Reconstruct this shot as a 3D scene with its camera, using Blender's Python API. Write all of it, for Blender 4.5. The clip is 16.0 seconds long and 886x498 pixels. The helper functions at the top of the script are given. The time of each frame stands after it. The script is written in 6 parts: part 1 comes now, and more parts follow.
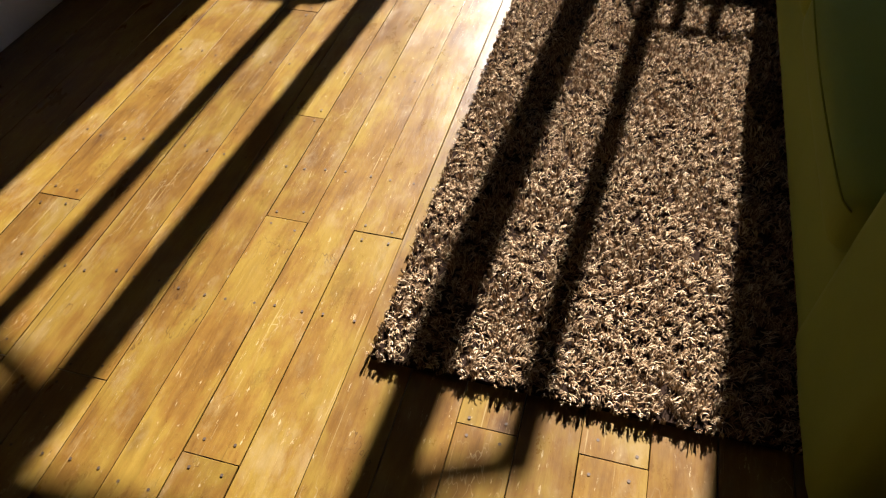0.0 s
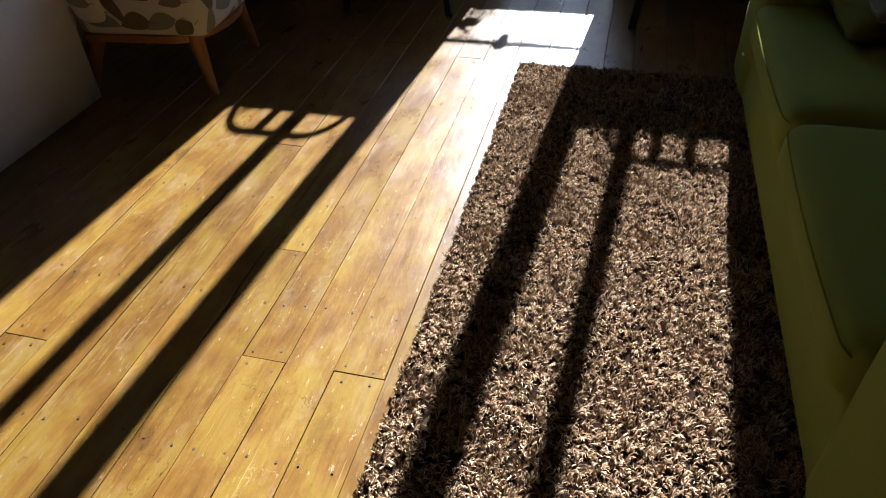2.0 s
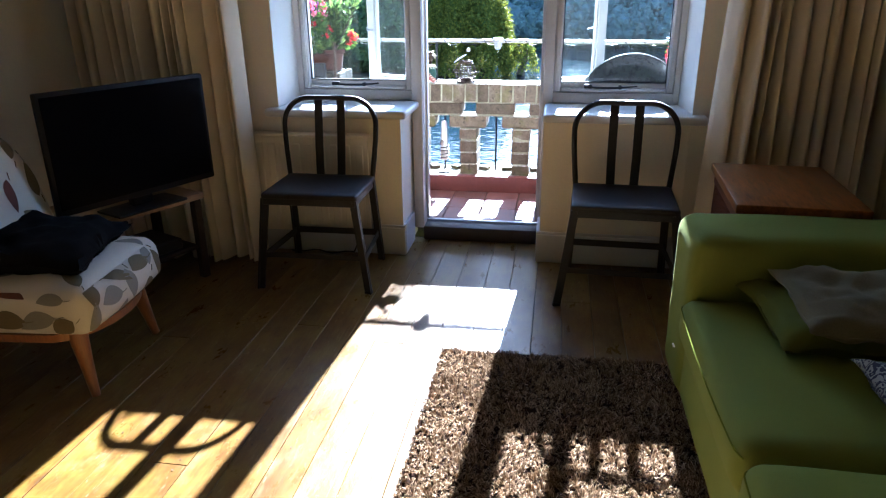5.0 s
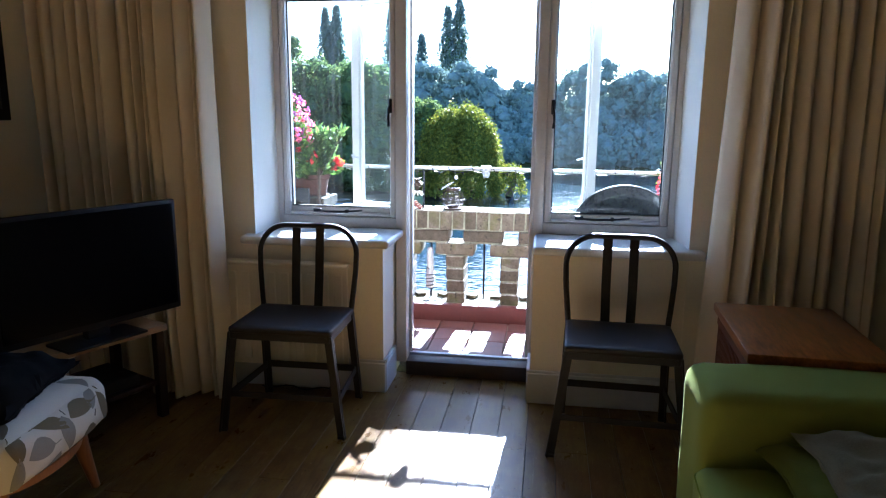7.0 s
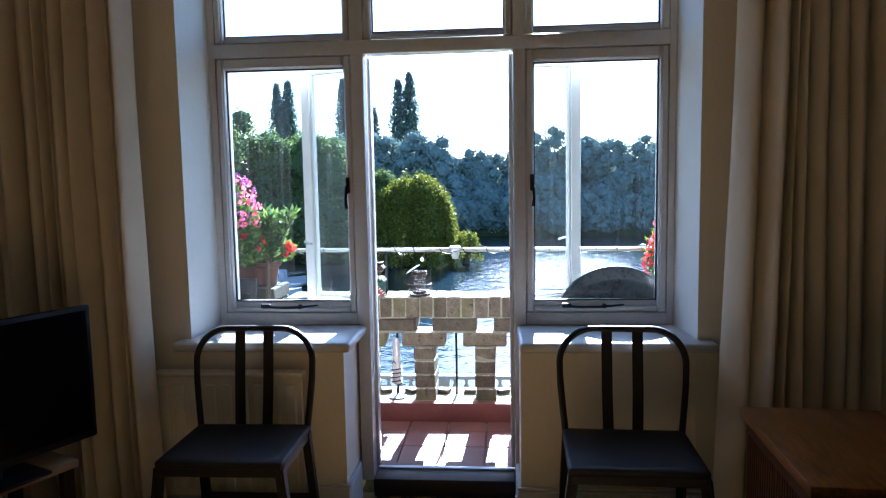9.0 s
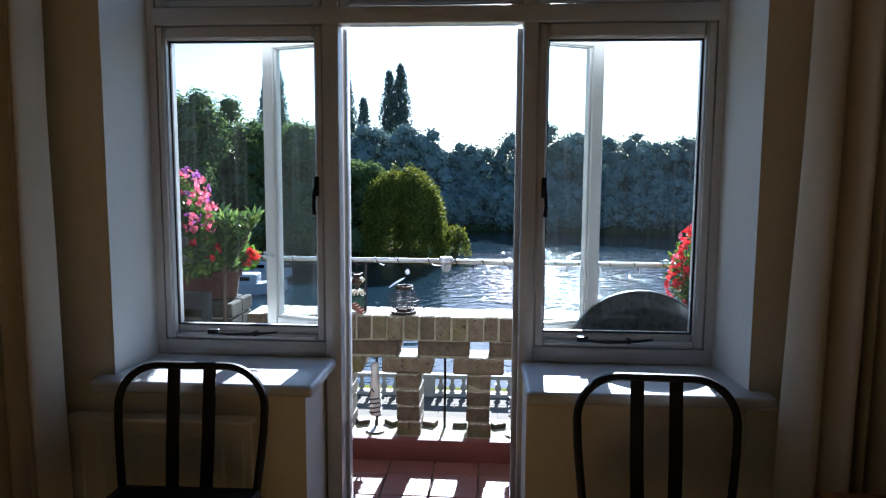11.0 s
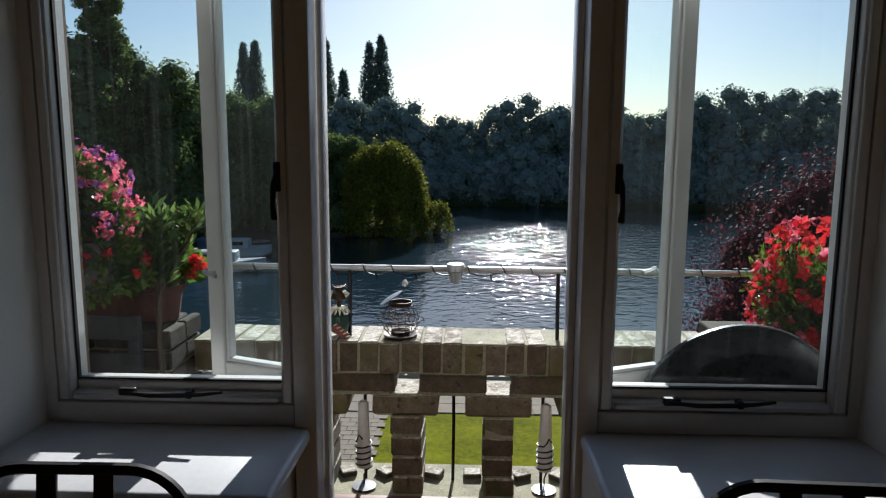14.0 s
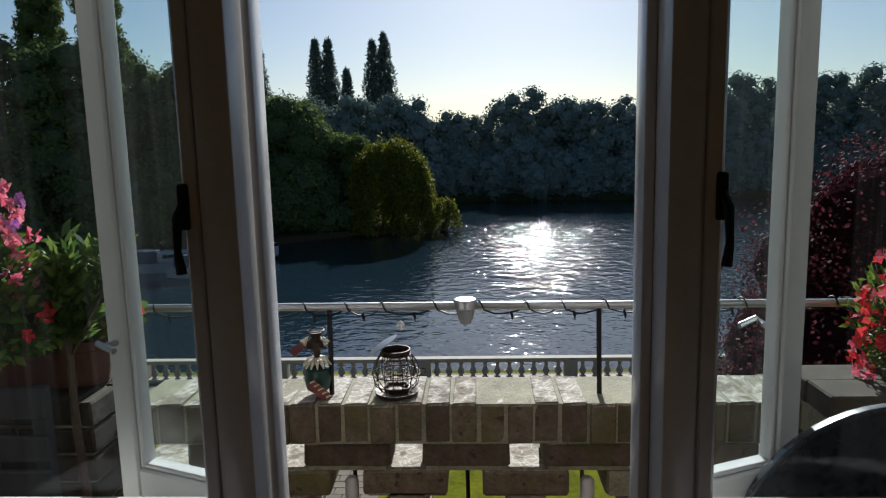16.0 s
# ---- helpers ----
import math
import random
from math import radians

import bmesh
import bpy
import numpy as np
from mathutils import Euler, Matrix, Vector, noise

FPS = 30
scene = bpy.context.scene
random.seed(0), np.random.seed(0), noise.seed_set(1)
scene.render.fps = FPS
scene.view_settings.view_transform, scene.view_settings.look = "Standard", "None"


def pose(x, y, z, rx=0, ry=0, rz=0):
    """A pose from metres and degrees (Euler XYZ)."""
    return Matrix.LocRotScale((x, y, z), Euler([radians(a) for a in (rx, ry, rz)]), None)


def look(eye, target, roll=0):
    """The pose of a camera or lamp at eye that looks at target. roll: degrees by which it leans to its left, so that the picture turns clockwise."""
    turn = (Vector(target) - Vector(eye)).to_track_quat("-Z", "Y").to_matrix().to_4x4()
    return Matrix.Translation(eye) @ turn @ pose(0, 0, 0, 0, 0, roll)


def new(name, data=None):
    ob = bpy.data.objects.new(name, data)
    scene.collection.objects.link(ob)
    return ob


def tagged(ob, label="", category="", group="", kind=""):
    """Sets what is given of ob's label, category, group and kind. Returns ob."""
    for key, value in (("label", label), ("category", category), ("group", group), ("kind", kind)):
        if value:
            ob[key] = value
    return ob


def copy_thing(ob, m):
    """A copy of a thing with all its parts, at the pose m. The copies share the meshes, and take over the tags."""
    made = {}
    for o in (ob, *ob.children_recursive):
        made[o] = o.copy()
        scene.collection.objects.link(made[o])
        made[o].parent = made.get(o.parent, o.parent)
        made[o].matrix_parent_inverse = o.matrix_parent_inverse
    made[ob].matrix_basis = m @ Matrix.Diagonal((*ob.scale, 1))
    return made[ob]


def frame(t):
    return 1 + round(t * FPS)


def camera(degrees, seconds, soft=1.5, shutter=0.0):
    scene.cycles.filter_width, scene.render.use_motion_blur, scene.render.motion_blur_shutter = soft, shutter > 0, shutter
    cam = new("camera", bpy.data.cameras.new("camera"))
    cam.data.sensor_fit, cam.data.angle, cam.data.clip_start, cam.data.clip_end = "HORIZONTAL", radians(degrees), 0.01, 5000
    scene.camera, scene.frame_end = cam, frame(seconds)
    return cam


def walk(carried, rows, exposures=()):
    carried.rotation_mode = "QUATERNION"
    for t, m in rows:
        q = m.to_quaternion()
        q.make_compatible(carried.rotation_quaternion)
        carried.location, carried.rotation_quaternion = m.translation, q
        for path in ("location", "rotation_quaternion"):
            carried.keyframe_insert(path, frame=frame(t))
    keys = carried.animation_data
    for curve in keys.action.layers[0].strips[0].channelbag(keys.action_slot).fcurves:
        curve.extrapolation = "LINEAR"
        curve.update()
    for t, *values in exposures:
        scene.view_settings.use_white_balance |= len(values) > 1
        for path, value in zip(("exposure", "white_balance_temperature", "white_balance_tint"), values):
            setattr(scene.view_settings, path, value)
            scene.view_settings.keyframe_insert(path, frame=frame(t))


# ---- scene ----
cam = camera(65.8, 16.0, soft=1.2)
PATH = [
    (0, (-0.054, 0.395, 1.244), (-0.464, 1.64, -0.266), -3.5),
    (0.5, (-0.043, 0.421, 1.237), (-0.479, 1.706, -0.233), -3.8),
    (1, (-0.058, 0.444, 1.248), (-0.489, 1.801, -0.157), -3.6),
    (1.5, (-0.072, 0.451, 1.244), (-0.49, 1.878, -0.093), -2.4),
    (2, (-0.072, 0.466, 1.247), (-0.49, 1.951, -0.026), -2.3),
    (2.5, (-0.064, 0.531, 1.259), (-0.491, 2.067, 0.052), -1.5),
    (3, (-0.033, 0.611, 1.279), (-0.496, 2.211, 0.172), -1.3),
    (3.5, (0.009, 0.683, 1.291), (-0.439, 2.367, 0.309), -1.7),
    (4, (0.003, 0.73, 1.3), (-0.423, 2.466, 0.403), -0.4),
    (4.5, (-0.034, 0.773, 1.315), (-0.367, 2.58, 0.525), 0.1),
    (5, (-0.072, 0.83, 1.331), (-0.376, 2.673, 0.618), -0.5),
    (5.2, (-0.099, 0.853, 1.343), (-0.371, 2.716, 0.669), -0.3),
    (7.3, (-0.074, 1.116, 1.349), (-0.364, 3.067, 1.017), 0.7),
    (7.5, (-0.058, 1.154, 1.351), (-0.336, 3.111, 1.047), 0.4),
    (8, (-0.056, 1.248, 1.358), (-0.337, 3.206, 1.057), -0.5),
    (8.5, (-0.124, 1.387, 1.372), (-0.339, 3.359, 1.117), -1.2),
    (9, (-0.2, 1.498, 1.389), (-0.365, 3.482, 1.197), -1.0),
    (9.2, (-0.225, 1.535, 1.393), (-0.334, 3.521, 1.183), 0.2),
    (11.3, (-0.263, 2.119, 1.43), (-0.399, 4.103, 1.219), 0.2),
    (11.5, (-0.3, 2.155, 1.434), (-0.422, 4.141, 1.229), -0.4),
    (12, (-0.319, 2.271, 1.432), (-0.441, 4.251, 1.18), 0.1),
    (12.5, (-0.278, 2.426, 1.449), (-0.471, 4.407, 1.248), 0.5),
    (13, (-0.271, 2.552, 1.44), (-0.479, 4.524, 1.179), 0.7),
    (13.5, (-0.346, 2.719, 1.44), (-0.468, 4.7, 1.198), 0.1),
    (14, (-0.404, 2.844, 1.448), (-0.479, 4.822, 1.163), 0.3),
    (14.5, (-0.386, 2.991, 1.446), (-0.5, 4.966, 1.152), 0.1),
    (15, (-0.357, 3.134, 1.451), (-0.533, 5.105, 1.16), 0.8),
    (15.5, (-0.367, 3.283, 1.442), (-0.494, 5.255, 1.133), 0.6),
    (16, (-0.415, 3.43, 1.466), (-0.515, 5.406, 1.169), -1.4),
]
EXPOSURES = [(0, 2.84, 6000, 10), (1, 2.84, 5700, 10), (2.5, 3.02, 5200, 10), (3.5, 3.35, 4900, 10), (5, 4.22, 4850, 10), (7.5, 4.0, 4850, 10), (8.5, 3.6, 4850, 10), (9, 3.42, 4900, 10), (11.5, 2.05, 5300, 10), (12.5, 1.4, 5650, 10), (14.5, 1.05, 5950, 10), (15.5, 1.07, 5950, 10), (16, 0.72, 5950, 10)]
walk(cam, [(t, look(eye, target, roll)) for t, eye, target, roll in PATH], EXPOSURES)

# ---- daylight ----
SUN_SIDE, SUN_TAN = 0.068, 0.511          # shift of the sun per metre towards the window, tangent of its height
world = bpy.data.worlds.new("sky")
scene.world = world
world.use_nodes = True
wn = world.node_tree.nodes
sky = wn.new("ShaderNodeTexSky")
sky.sky_type, sky.sun_disc = "NISHITA", False
sky.sun_elevation, sky.sun_rotation = math.atan(SUN_TAN), math.atan(SUN_SIDE)
sky.altitude, sky.dust_density, sky.ozone_density = 20, 0.55, 2.4
wn["Background"].inputs[1].default_value = 0.042
world.node_tree.links.new(sky.outputs[0], wn["Background"].inputs[0])
sun = new("sun", bpy.data.lights.new("sun", "SUN"))
sun.data.energy, sun.data.angle, sun.data.color = 5.0, radians(0.55), (1.0, 0.955, 0.88)
sun.matrix_world = look((0.2, 12, 9), (0.2 - SUN_SIDE * 10, 2, 9 - SUN_TAN * 10))


# ---- materials ----
def ramp(nt, fac, stops):
    r = nt.nodes.new("ShaderNodeValToRGB")
    while len(r.color_ramp.elements) < len(stops):
        r.color_ramp.elements.new(0.5)
    for e, (p, c) in zip(r.color_ramp.elements, stops):
        e.position, e.color = p, (*c, 1)
    nt.links.new(fac, r.inputs[0])
    return r.outputs[0]


def coords(nt, kind="Object", scale=(1, 1, 1)):
    tc, mp = nt.nodes.new("ShaderNodeTexCoord"), nt.nodes.new("ShaderNodeMapping")
    mp.inputs["Scale"].default_value = scale
    nt.links.new(tc.outputs[kind], mp.inputs[0])
    return mp.outputs[0]


def noise_tex(nt, vec, scale, detail=4, rough=0.6):
    n = nt.nodes.new("ShaderNodeTexNoise")
    n.inputs["Scale"].default_value, n.inputs["Detail"].default_value, n.inputs["Roughness"].default_value = scale, detail, rough
    nt.links.new(vec, n.inputs["Vector"])
    return n.outputs[0]


def blend(nt, fac, a, b, mode="MIX"):
    m = nt.nodes.new("ShaderNodeMix")
    m.data_type, m.blend_type = "RGBA", mode
    for socket, v in ((m.inputs[0], fac), (m.inputs[6], a), (m.inputs[7], b)):
        if isinstance(v, (int, float)):
            socket.default_value = v
        elif isinstance(v, tuple):
            socket.default_value = (*v, 1)
        else:
            nt.links.new(v, socket)
    return m.outputs[2]


def bump(nt, height, strength, distance, bsdf):
    b = nt.nodes.new("ShaderNodeBump")
    b.inputs["Strength"].default_value, b.inputs["Distance"].default_value = strength, distance
    nt.links.new(height, b.inputs["Height"])
    nt.links.new(b.outputs[0], bsdf.inputs["Normal"])


def base(name):
    m = bpy.data.materials.new(name)
    m.use_nodes = True
    return m, m.node_tree, m.node_tree.nodes["Principled BSDF"]


def surface(name, colour, rough=0.6, metal=0.0, vary=0.25, grain=40.0, patch=3.0, relief=0.15, depth=0.002, tint=None, per_object=0.0, spec=None, stretch=(1, 1, 1), sheen=0.0):
    """A plain surface with fine grain, large patches of wear and a slight relief."""
    m, nt, b = base(name)
    v = coords(nt, "Object", stretch)
    dark = tuple(c * (1 - vary) for c in colour)
    light = tuple(min(1.0, c * (1 + vary * 0.7)) for c in (tint or colour))
    big = ramp(nt, noise_tex(nt, v, patch, 5), ((0.32, dark), (0.68, light)))
    fine = noise_tex(nt, v, grain, 6, 0.7)
    col = blend(nt, 0.55, big, ramp(nt, fine, ((0.3, dark), (0.7, light))))
    if per_object:
        info = nt.nodes.new("ShaderNodeObjectInfo")
        lo, hi = 1 - per_object, 1 + per_object * 0.6
        col = blend(nt, 1.0, col, ramp(nt, info.outputs["Random"], ((0.0, (lo, lo, lo)), (1.0, (min(hi, 1.0), min(hi, 1.0) * 0.97, min(hi, 1.0) * 0.93)))), "MULTIPLY")
    nt.links.new(col, b.inputs["Base Color"])
    rr = nt.nodes.new("ShaderNodeMapRange")
    rr.inputs[3].default_value, rr.inputs[4].default_value = max(rough - 0.1, 0.03), min(rough + 0.1, 1)
    nt.links.new(fine, rr.inputs[0])
    nt.links.new(rr.outputs[0], b.inputs["Roughness"])
    b.inputs["Metallic"].default_value = metal
    if spec is not None:
        b.inputs["Specular IOR Level"].default_value = spec
    if sheen:
        b.inputs["Sheen Weight"].default_value = sheen
    bump(nt, fine, relief, depth, b)
    return m


def leafy(name, c1, c2, c3=None, through_light=0.35, rough=0.7, gloss=0.15):
    """Leaves: each island of the mesh has its own shade, and some light passes through."""
    m, nt, b = base(name)
    geo = nt.nodes.new("ShaderNodeNewGeometry")
    col = ramp(nt, geo.outputs["Random Per Island"], ((0.0, c1), (0.55, c2), (1.0, c3 or c2)))
    nt.links.new(col, b.inputs["Base Color"])
    b.inputs["Roughness"].default_value = rough
    b.inputs["Specular IOR Level"].default_value = gloss
    tr, mix = nt.nodes.new("ShaderNodeBsdfTranslucent"), nt.nodes.new("ShaderNodeMixShader")
    nt.links.new(col, tr.inputs[0])
    mix.inputs[0].default_value = through_light
    nt.links.new(b.outputs[0], mix.inputs[1])
    nt.links.new(tr.outputs[0], mix.inputs[2])
    nt.links.new(mix.outputs[0], nt.nodes["Material Output"].inputs[0])
    return m


def glass(name, tint=(0.95, 0.98, 0.97), rough=0.0, marks=0.0):
    m, nt, b = base(name)
    t, g, mix = nt.nodes.new("ShaderNodeBsdfTransparent"), nt.nodes.new("ShaderNodeBsdfGlossy"), nt.nodes.new("ShaderNodeMixShader")
    t.inputs[0].default_value, g.inputs["Roughness"].default_value = (*tint, 1), rough
    lw, power, scale = nt.nodes.new("ShaderNodeLayerWeight"), nt.nodes.new("ShaderNodeMath"), nt.nodes.new("ShaderNodeMath")
    power.operation, scale.operation = "POWER", "MULTIPLY_ADD"
    nt.links.new(lw.outputs["Facing"], power.inputs[0])
    power.inputs[1].default_value = 5.0
    nt.links.new(power.outputs[0], scale.inputs[0])
    scale.inputs[1].default_value, scale.inputs[2].default_value = 0.5, 0.025
    nt.links.new(scale.outputs[0], mix.inputs[0])
    nt.links.new(t.outputs[0], mix.inputs[1])
    nt.links.new(g.outputs[0], mix.inputs[2])
    if not marks:
        nt.links.new(mix.outputs[0], nt.nodes["Material Output"].inputs[0])
        return m
    runs = noise_tex(nt, coords(nt, "Object", (26, 26, 0.7)), 2.2, 5, 0.7)      # dried rain: long runs and specks
    specks = noise_tex(nt, coords(nt, "Object"), 60, 3, 0.6)
    dirt = nt.nodes.new("ShaderNodeMath")
    dirt.operation = "MAXIMUM"
    nt.links.new(ramp(nt, runs, ((0.54, (marks * 0.4,) * 3), (0.74, (marks * 2.5,) * 3))), dirt.inputs[0])
    nt.links.new(ramp(nt, specks, ((0.72, (0, 0, 0)), (0.76, (marks * 5,) * 3))), dirt.inputs[1])
    film, both = nt.nodes.new("ShaderNodeBsdfTranslucent"), nt.nodes.new("ShaderNodeMixShader")
    film.inputs[0].default_value = (0.8, 0.8, 0.8, 1)
    nt.links.new(dirt.outputs[0], both.inputs[0])
    nt.links.new(mix.outputs[0], both.inputs[1])
    nt.links.new(film.outputs[0], both.inputs[2])
    nt.links.new(both.outputs[0], nt.nodes["Material Output"].inputs[0])
    return m


def floorboard_material():
    """Old varnished pine: long grain, knots, worn pale patches and scratches."""
    m, nt, b = base("varnished_pine")
    info = nt.nodes.new("ShaderNodeObjectInfo")
    v0 = coords(nt, "Object")
    add, comb = nt.nodes.new("ShaderNodeVectorMath"), nt.nodes.new("ShaderNodeCombineXYZ")
    mulr = nt.nodes.new("ShaderNodeMath")
    mulr.operation = "MULTIPLY"
    nt.links.new(info.outputs["Random"], mulr.inputs[0])
    mulr.inputs[1].default_value = 37.0
    for k in range(3):
        nt.links.new(mulr.outputs[0], comb.inputs[k])
    nt.links.new(v0, add.inputs[0])
    nt.links.new(comb.outputs[0], add.inputs[1])
    v = add.outputs[0]

    def scaled(s):
        mp = nt.nodes.new("ShaderNodeMapping")
        mp.inputs["Scale"].default_value = s
        nt.links.new(v, mp.inputs[0])
        return mp.outputs[0]
    grain = noise_tex(nt, scaled((22, 1.6, 22)), 3.0, 8, 0.72)
    long = noise_tex(nt, scaled((5, 2.6, 5)), 1.7, 6, 0.66)
    col = ramp(nt, grain, ((0.32, (0.095, 0.040, 0.008)), (0.5, (0.172, 0.088, 0.018)), (0.68, (0.228, 0.135, 0.030))))
    col = blend(nt, 0.55, col, ramp(nt, long, ((0.36, (0.105, 0.047, 0.010)), (0.47, (0.175, 0.086, 0.015)), (0.60, (0.250, 0.165, 0.026)))))
    knot = nt.nodes.new("ShaderNodeTexVoronoi")
    knot.inputs["Scale"].default_value = 1.0
    nt.links.new(scaled((6.5, 2.2, 6.5)), knot.inputs["Vector"])
    kfac = ramp(nt, knot.outputs["Distance"], ((0.03, (0.9, 0.9, 0.9)), (0.13, (0, 0, 0))))
    col = blend(nt, kfac, col, (0.065, 0.026, 0.008))
    wear = noise_tex(nt, scaled((4.5, 2.0, 4.5)), 2.4, 8, 0.72)
    col = blend(nt, ramp(nt, wear, ((0.53, (0, 0, 0)), (0.70, (0.6, 0.6, 0.6)))), col, (0.27, 0.185, 0.085))
    col = blend(nt, ramp(nt, wear, ((0.30, (0.42, 0.42, 0.42)), (0.42, (0, 0, 0)))), col, (0.095, 0.052, 0.020))
    scuff = noise_tex(nt, scaled((60, 14, 60)), 1.8, 5, 0.75)
    streak = noise_tex(nt, scaled((95, 1.5, 95)), 1.5, 4, 0.7)
    col = blend(nt, ramp(nt, streak, ((0.64, (0, 0, 0)), (0.68, (0.55, 0.55, 0.55)))), col, (0.36, 0.26, 0.12))
    col = blend(nt, ramp(nt, streak, ((0.30, (0.6, 0.6, 0.6)), (0.35, (0, 0, 0)))), col, (0.075, 0.035, 0.010))
    line = noise_tex(nt, scaled((7, 2.4, 7)), 2.6, 3, 0.6)
    mask = noise_tex(nt, scaled((3, 3, 3)), 1.3, 3, 0.6)
    thin = nt.nodes.new("ShaderNodeMath")
    thin.operation = "MULTIPLY"
    nt.links.new(ramp(nt, line, ((0.494, (0, 0, 0)), (0.5, (1, 1, 1)), (0.506, (0, 0, 0)))), thin.inputs[0])
    nt.links.new(ramp(nt, mask, ((0.55, (0, 0, 0)), (0.66, (0.7, 0.7, 0.7)))), thin.inputs[1])
    col = blend(nt, thin.outputs[0], col, (0.42, 0.32, 0.19))
    dent = nt.nodes.new("ShaderNodeMath")
    dent.operation = "MULTIPLY"
    nt.links.new(ramp(nt, line, ((0.405, (0, 0, 0)), (0.41, (1, 1, 1)), (0.415, (0, 0, 0)))), dent.inputs[0])
    nt.links.new(ramp(nt, mask, ((0.38, (0.9, 0.9, 0.9)), (0.47, (0, 0, 0)))), dent.inputs[1])
    col = blend(nt, dent.outputs[0], col, (0.05, 0.022, 0.008))
    sfac = ramp(nt, scuff, ((0.635, (0, 0, 0)), (0.67, (0.85, 0.85, 0.85))))
    col = blend(nt, sfac, col, (0.40, 0.30, 0.17))
    col = blend(nt, 1.0, col, ramp(nt, info.outputs["Random"], ((0.0, (0.54, 0.51, 0.47)), (0.5, (0.68, 0.645, 0.59)), (1.0, (0.76, 0.75, 0.67)))), "MULTIPLY")
    nt.links.new(col, b.inputs["Base Color"])
    rr = nt.nodes.new("ShaderNodeMapRange")
    rr.inputs[3].default_value, rr.inputs[4].default_value = 0.16, 0.46
    nt.links.new(wear, rr.inputs[0])
    nt.links.new(rr.outputs[0], b.inputs["Roughness"])
    b.inputs["Specular IOR Level"].default_value = 0.3
    bump(nt, blend(nt, 0.5, grain, scuff), 0.55, 0.0015, b)
    return m


def brick_material():
    """Old stock brick: brown, mottled, with pale lichen on top and green moss in patches."""
    m, nt, b = base("grey_stock_brick")
    info, geo, sep = nt.nodes.new("ShaderNodeObjectInfo"), nt.nodes.new("ShaderNodeNewGeometry"), nt.nodes.new("ShaderNodeSeparateXYZ")
    v = geo.outputs["Position"]
    fine, mid, big = noise_tex(nt, v, 90, 6, 0.65), noise_tex(nt, v, 22, 6, 0.62), noise_tex(nt, v, 7, 4, 0.6)
    col = ramp(nt, mid, ((0.32, (0.105, 0.083, 0.058)), (0.5, (0.165, 0.132, 0.094)), (0.7, (0.235, 0.195, 0.145))))
    col = blend(nt, 0.3, col, ramp(nt, fine, ((0.35, (0.08, 0.063, 0.045)), (0.65, (0.26, 0.22, 0.16)))))
    col = blend(nt, ramp(nt, big, ((0.52, (0, 0, 0)), (0.66, (0.55, 0.55, 0.55)))), col, (0.12, 0.125, 0.03))
    tone = ramp(nt, info.outputs["Random"], ((0.0, (0.55, 0.52, 0.48)), (0.5, (0.85, 0.83, 0.8)), (1.0, (1, 0.96, 0.86))))
    col = blend(nt, 1.0, col, tone, "MULTIPLY")
    nt.links.new(geo.outputs["Normal"], sep.inputs[0])
    lich = nt.nodes.new("ShaderNodeMath")
    lich.operation = "MULTIPLY"
    nt.links.new(ramp(nt, sep.outputs["Z"], ((0.6, (0, 0, 0)), (0.9, (1, 1, 1)))), lich.inputs[0])
    nt.links.new(ramp(nt, blend(nt, 0.5, mid, big), ((0.42, (0.15, 0.15, 0.15)), (0.54, (0.95, 0.95, 0.95)))), lich.inputs[1])
    col = blend(nt, lich.outputs[0], col, (0.40, 0.365, 0.30))
    vein, crack = nt.nodes.new("ShaderNodeTexVoronoi"), nt.nodes.new("ShaderNodeMath")
    vein.feature, crack.operation = "DISTANCE_TO_EDGE", "MULTIPLY"
    vein.inputs["Scale"].default_value = 30
    warp = nt.nodes.new("ShaderNodeVectorMath")
    warp.operation = "MULTIPLY_ADD"
    warp.inputs[1].default_value = (0.05, 0.05, 0.05)
    nt.links.new(noise_tex(nt, v, 40, 4, 0.7), warp.inputs[0])
    nt.links.new(v, warp.inputs[2])
    nt.links.new(warp.outputs[0], vein.inputs["Vector"])
    nt.links.new(ramp(nt, vein.outputs["Distance"], ((0.0, (1, 1, 1)), (0.10, (0, 0, 0)))), crack.inputs[0])
    nt.links.new(lich.outputs[0], crack.inputs[1])
    col = blend(nt, crack.outputs[0], col, (0.68, 0.66, 0.61))      # pale crust of old lichen
    col = blend(nt, ramp(nt, noise_tex(nt, v, 33, 3, 0.5), ((0.30, (0.85, 0.85, 0.85)), (0.36, (0, 0, 0)))), col, (0.05, 0.042, 0.03))
    nt.links.new(col, b.inputs["Base Color"])
    b.inputs["Roughness"].default_value = 0.92
    b.inputs["Specular IOR Level"].default_value = 0.25
    bump(nt, blend(nt, 0.5, fine, mid), 0.8, 0.005, b)
    return m


M_BOARD = floorboard_material()
M_WALL = surface("cream_wall_paint", (0.82, 0.755, 0.62), 0.8, vary=0.07, grain=90, patch=2, relief=0.1)
# unseen ceiling, coloured dark so less light bounces onto the floor
M_CEIL = surface("low_bounce_ceiling_tone", (0.40, 0.37, 0.31), 0.9, vary=0.05)
M_WHITE = surface("white_gloss_paint", (0.58, 0.58, 0.585), 0.32, vary=0.08, grain=60, patch=4, relief=0.12)
M_UPVC = surface("weathered_white_frame", (0.62, 0.605, 0.59), 0.24, vary=0.1, grain=70, patch=5, relief=0.1)
M_REVEAL = surface("white_wall_paint", (0.68, 0.67, 0.65), 0.7, vary=0.06, grain=90, patch=2)
M_GLASS = glass("window_glass", marks=0.0022)
M_BRICK = brick_material()
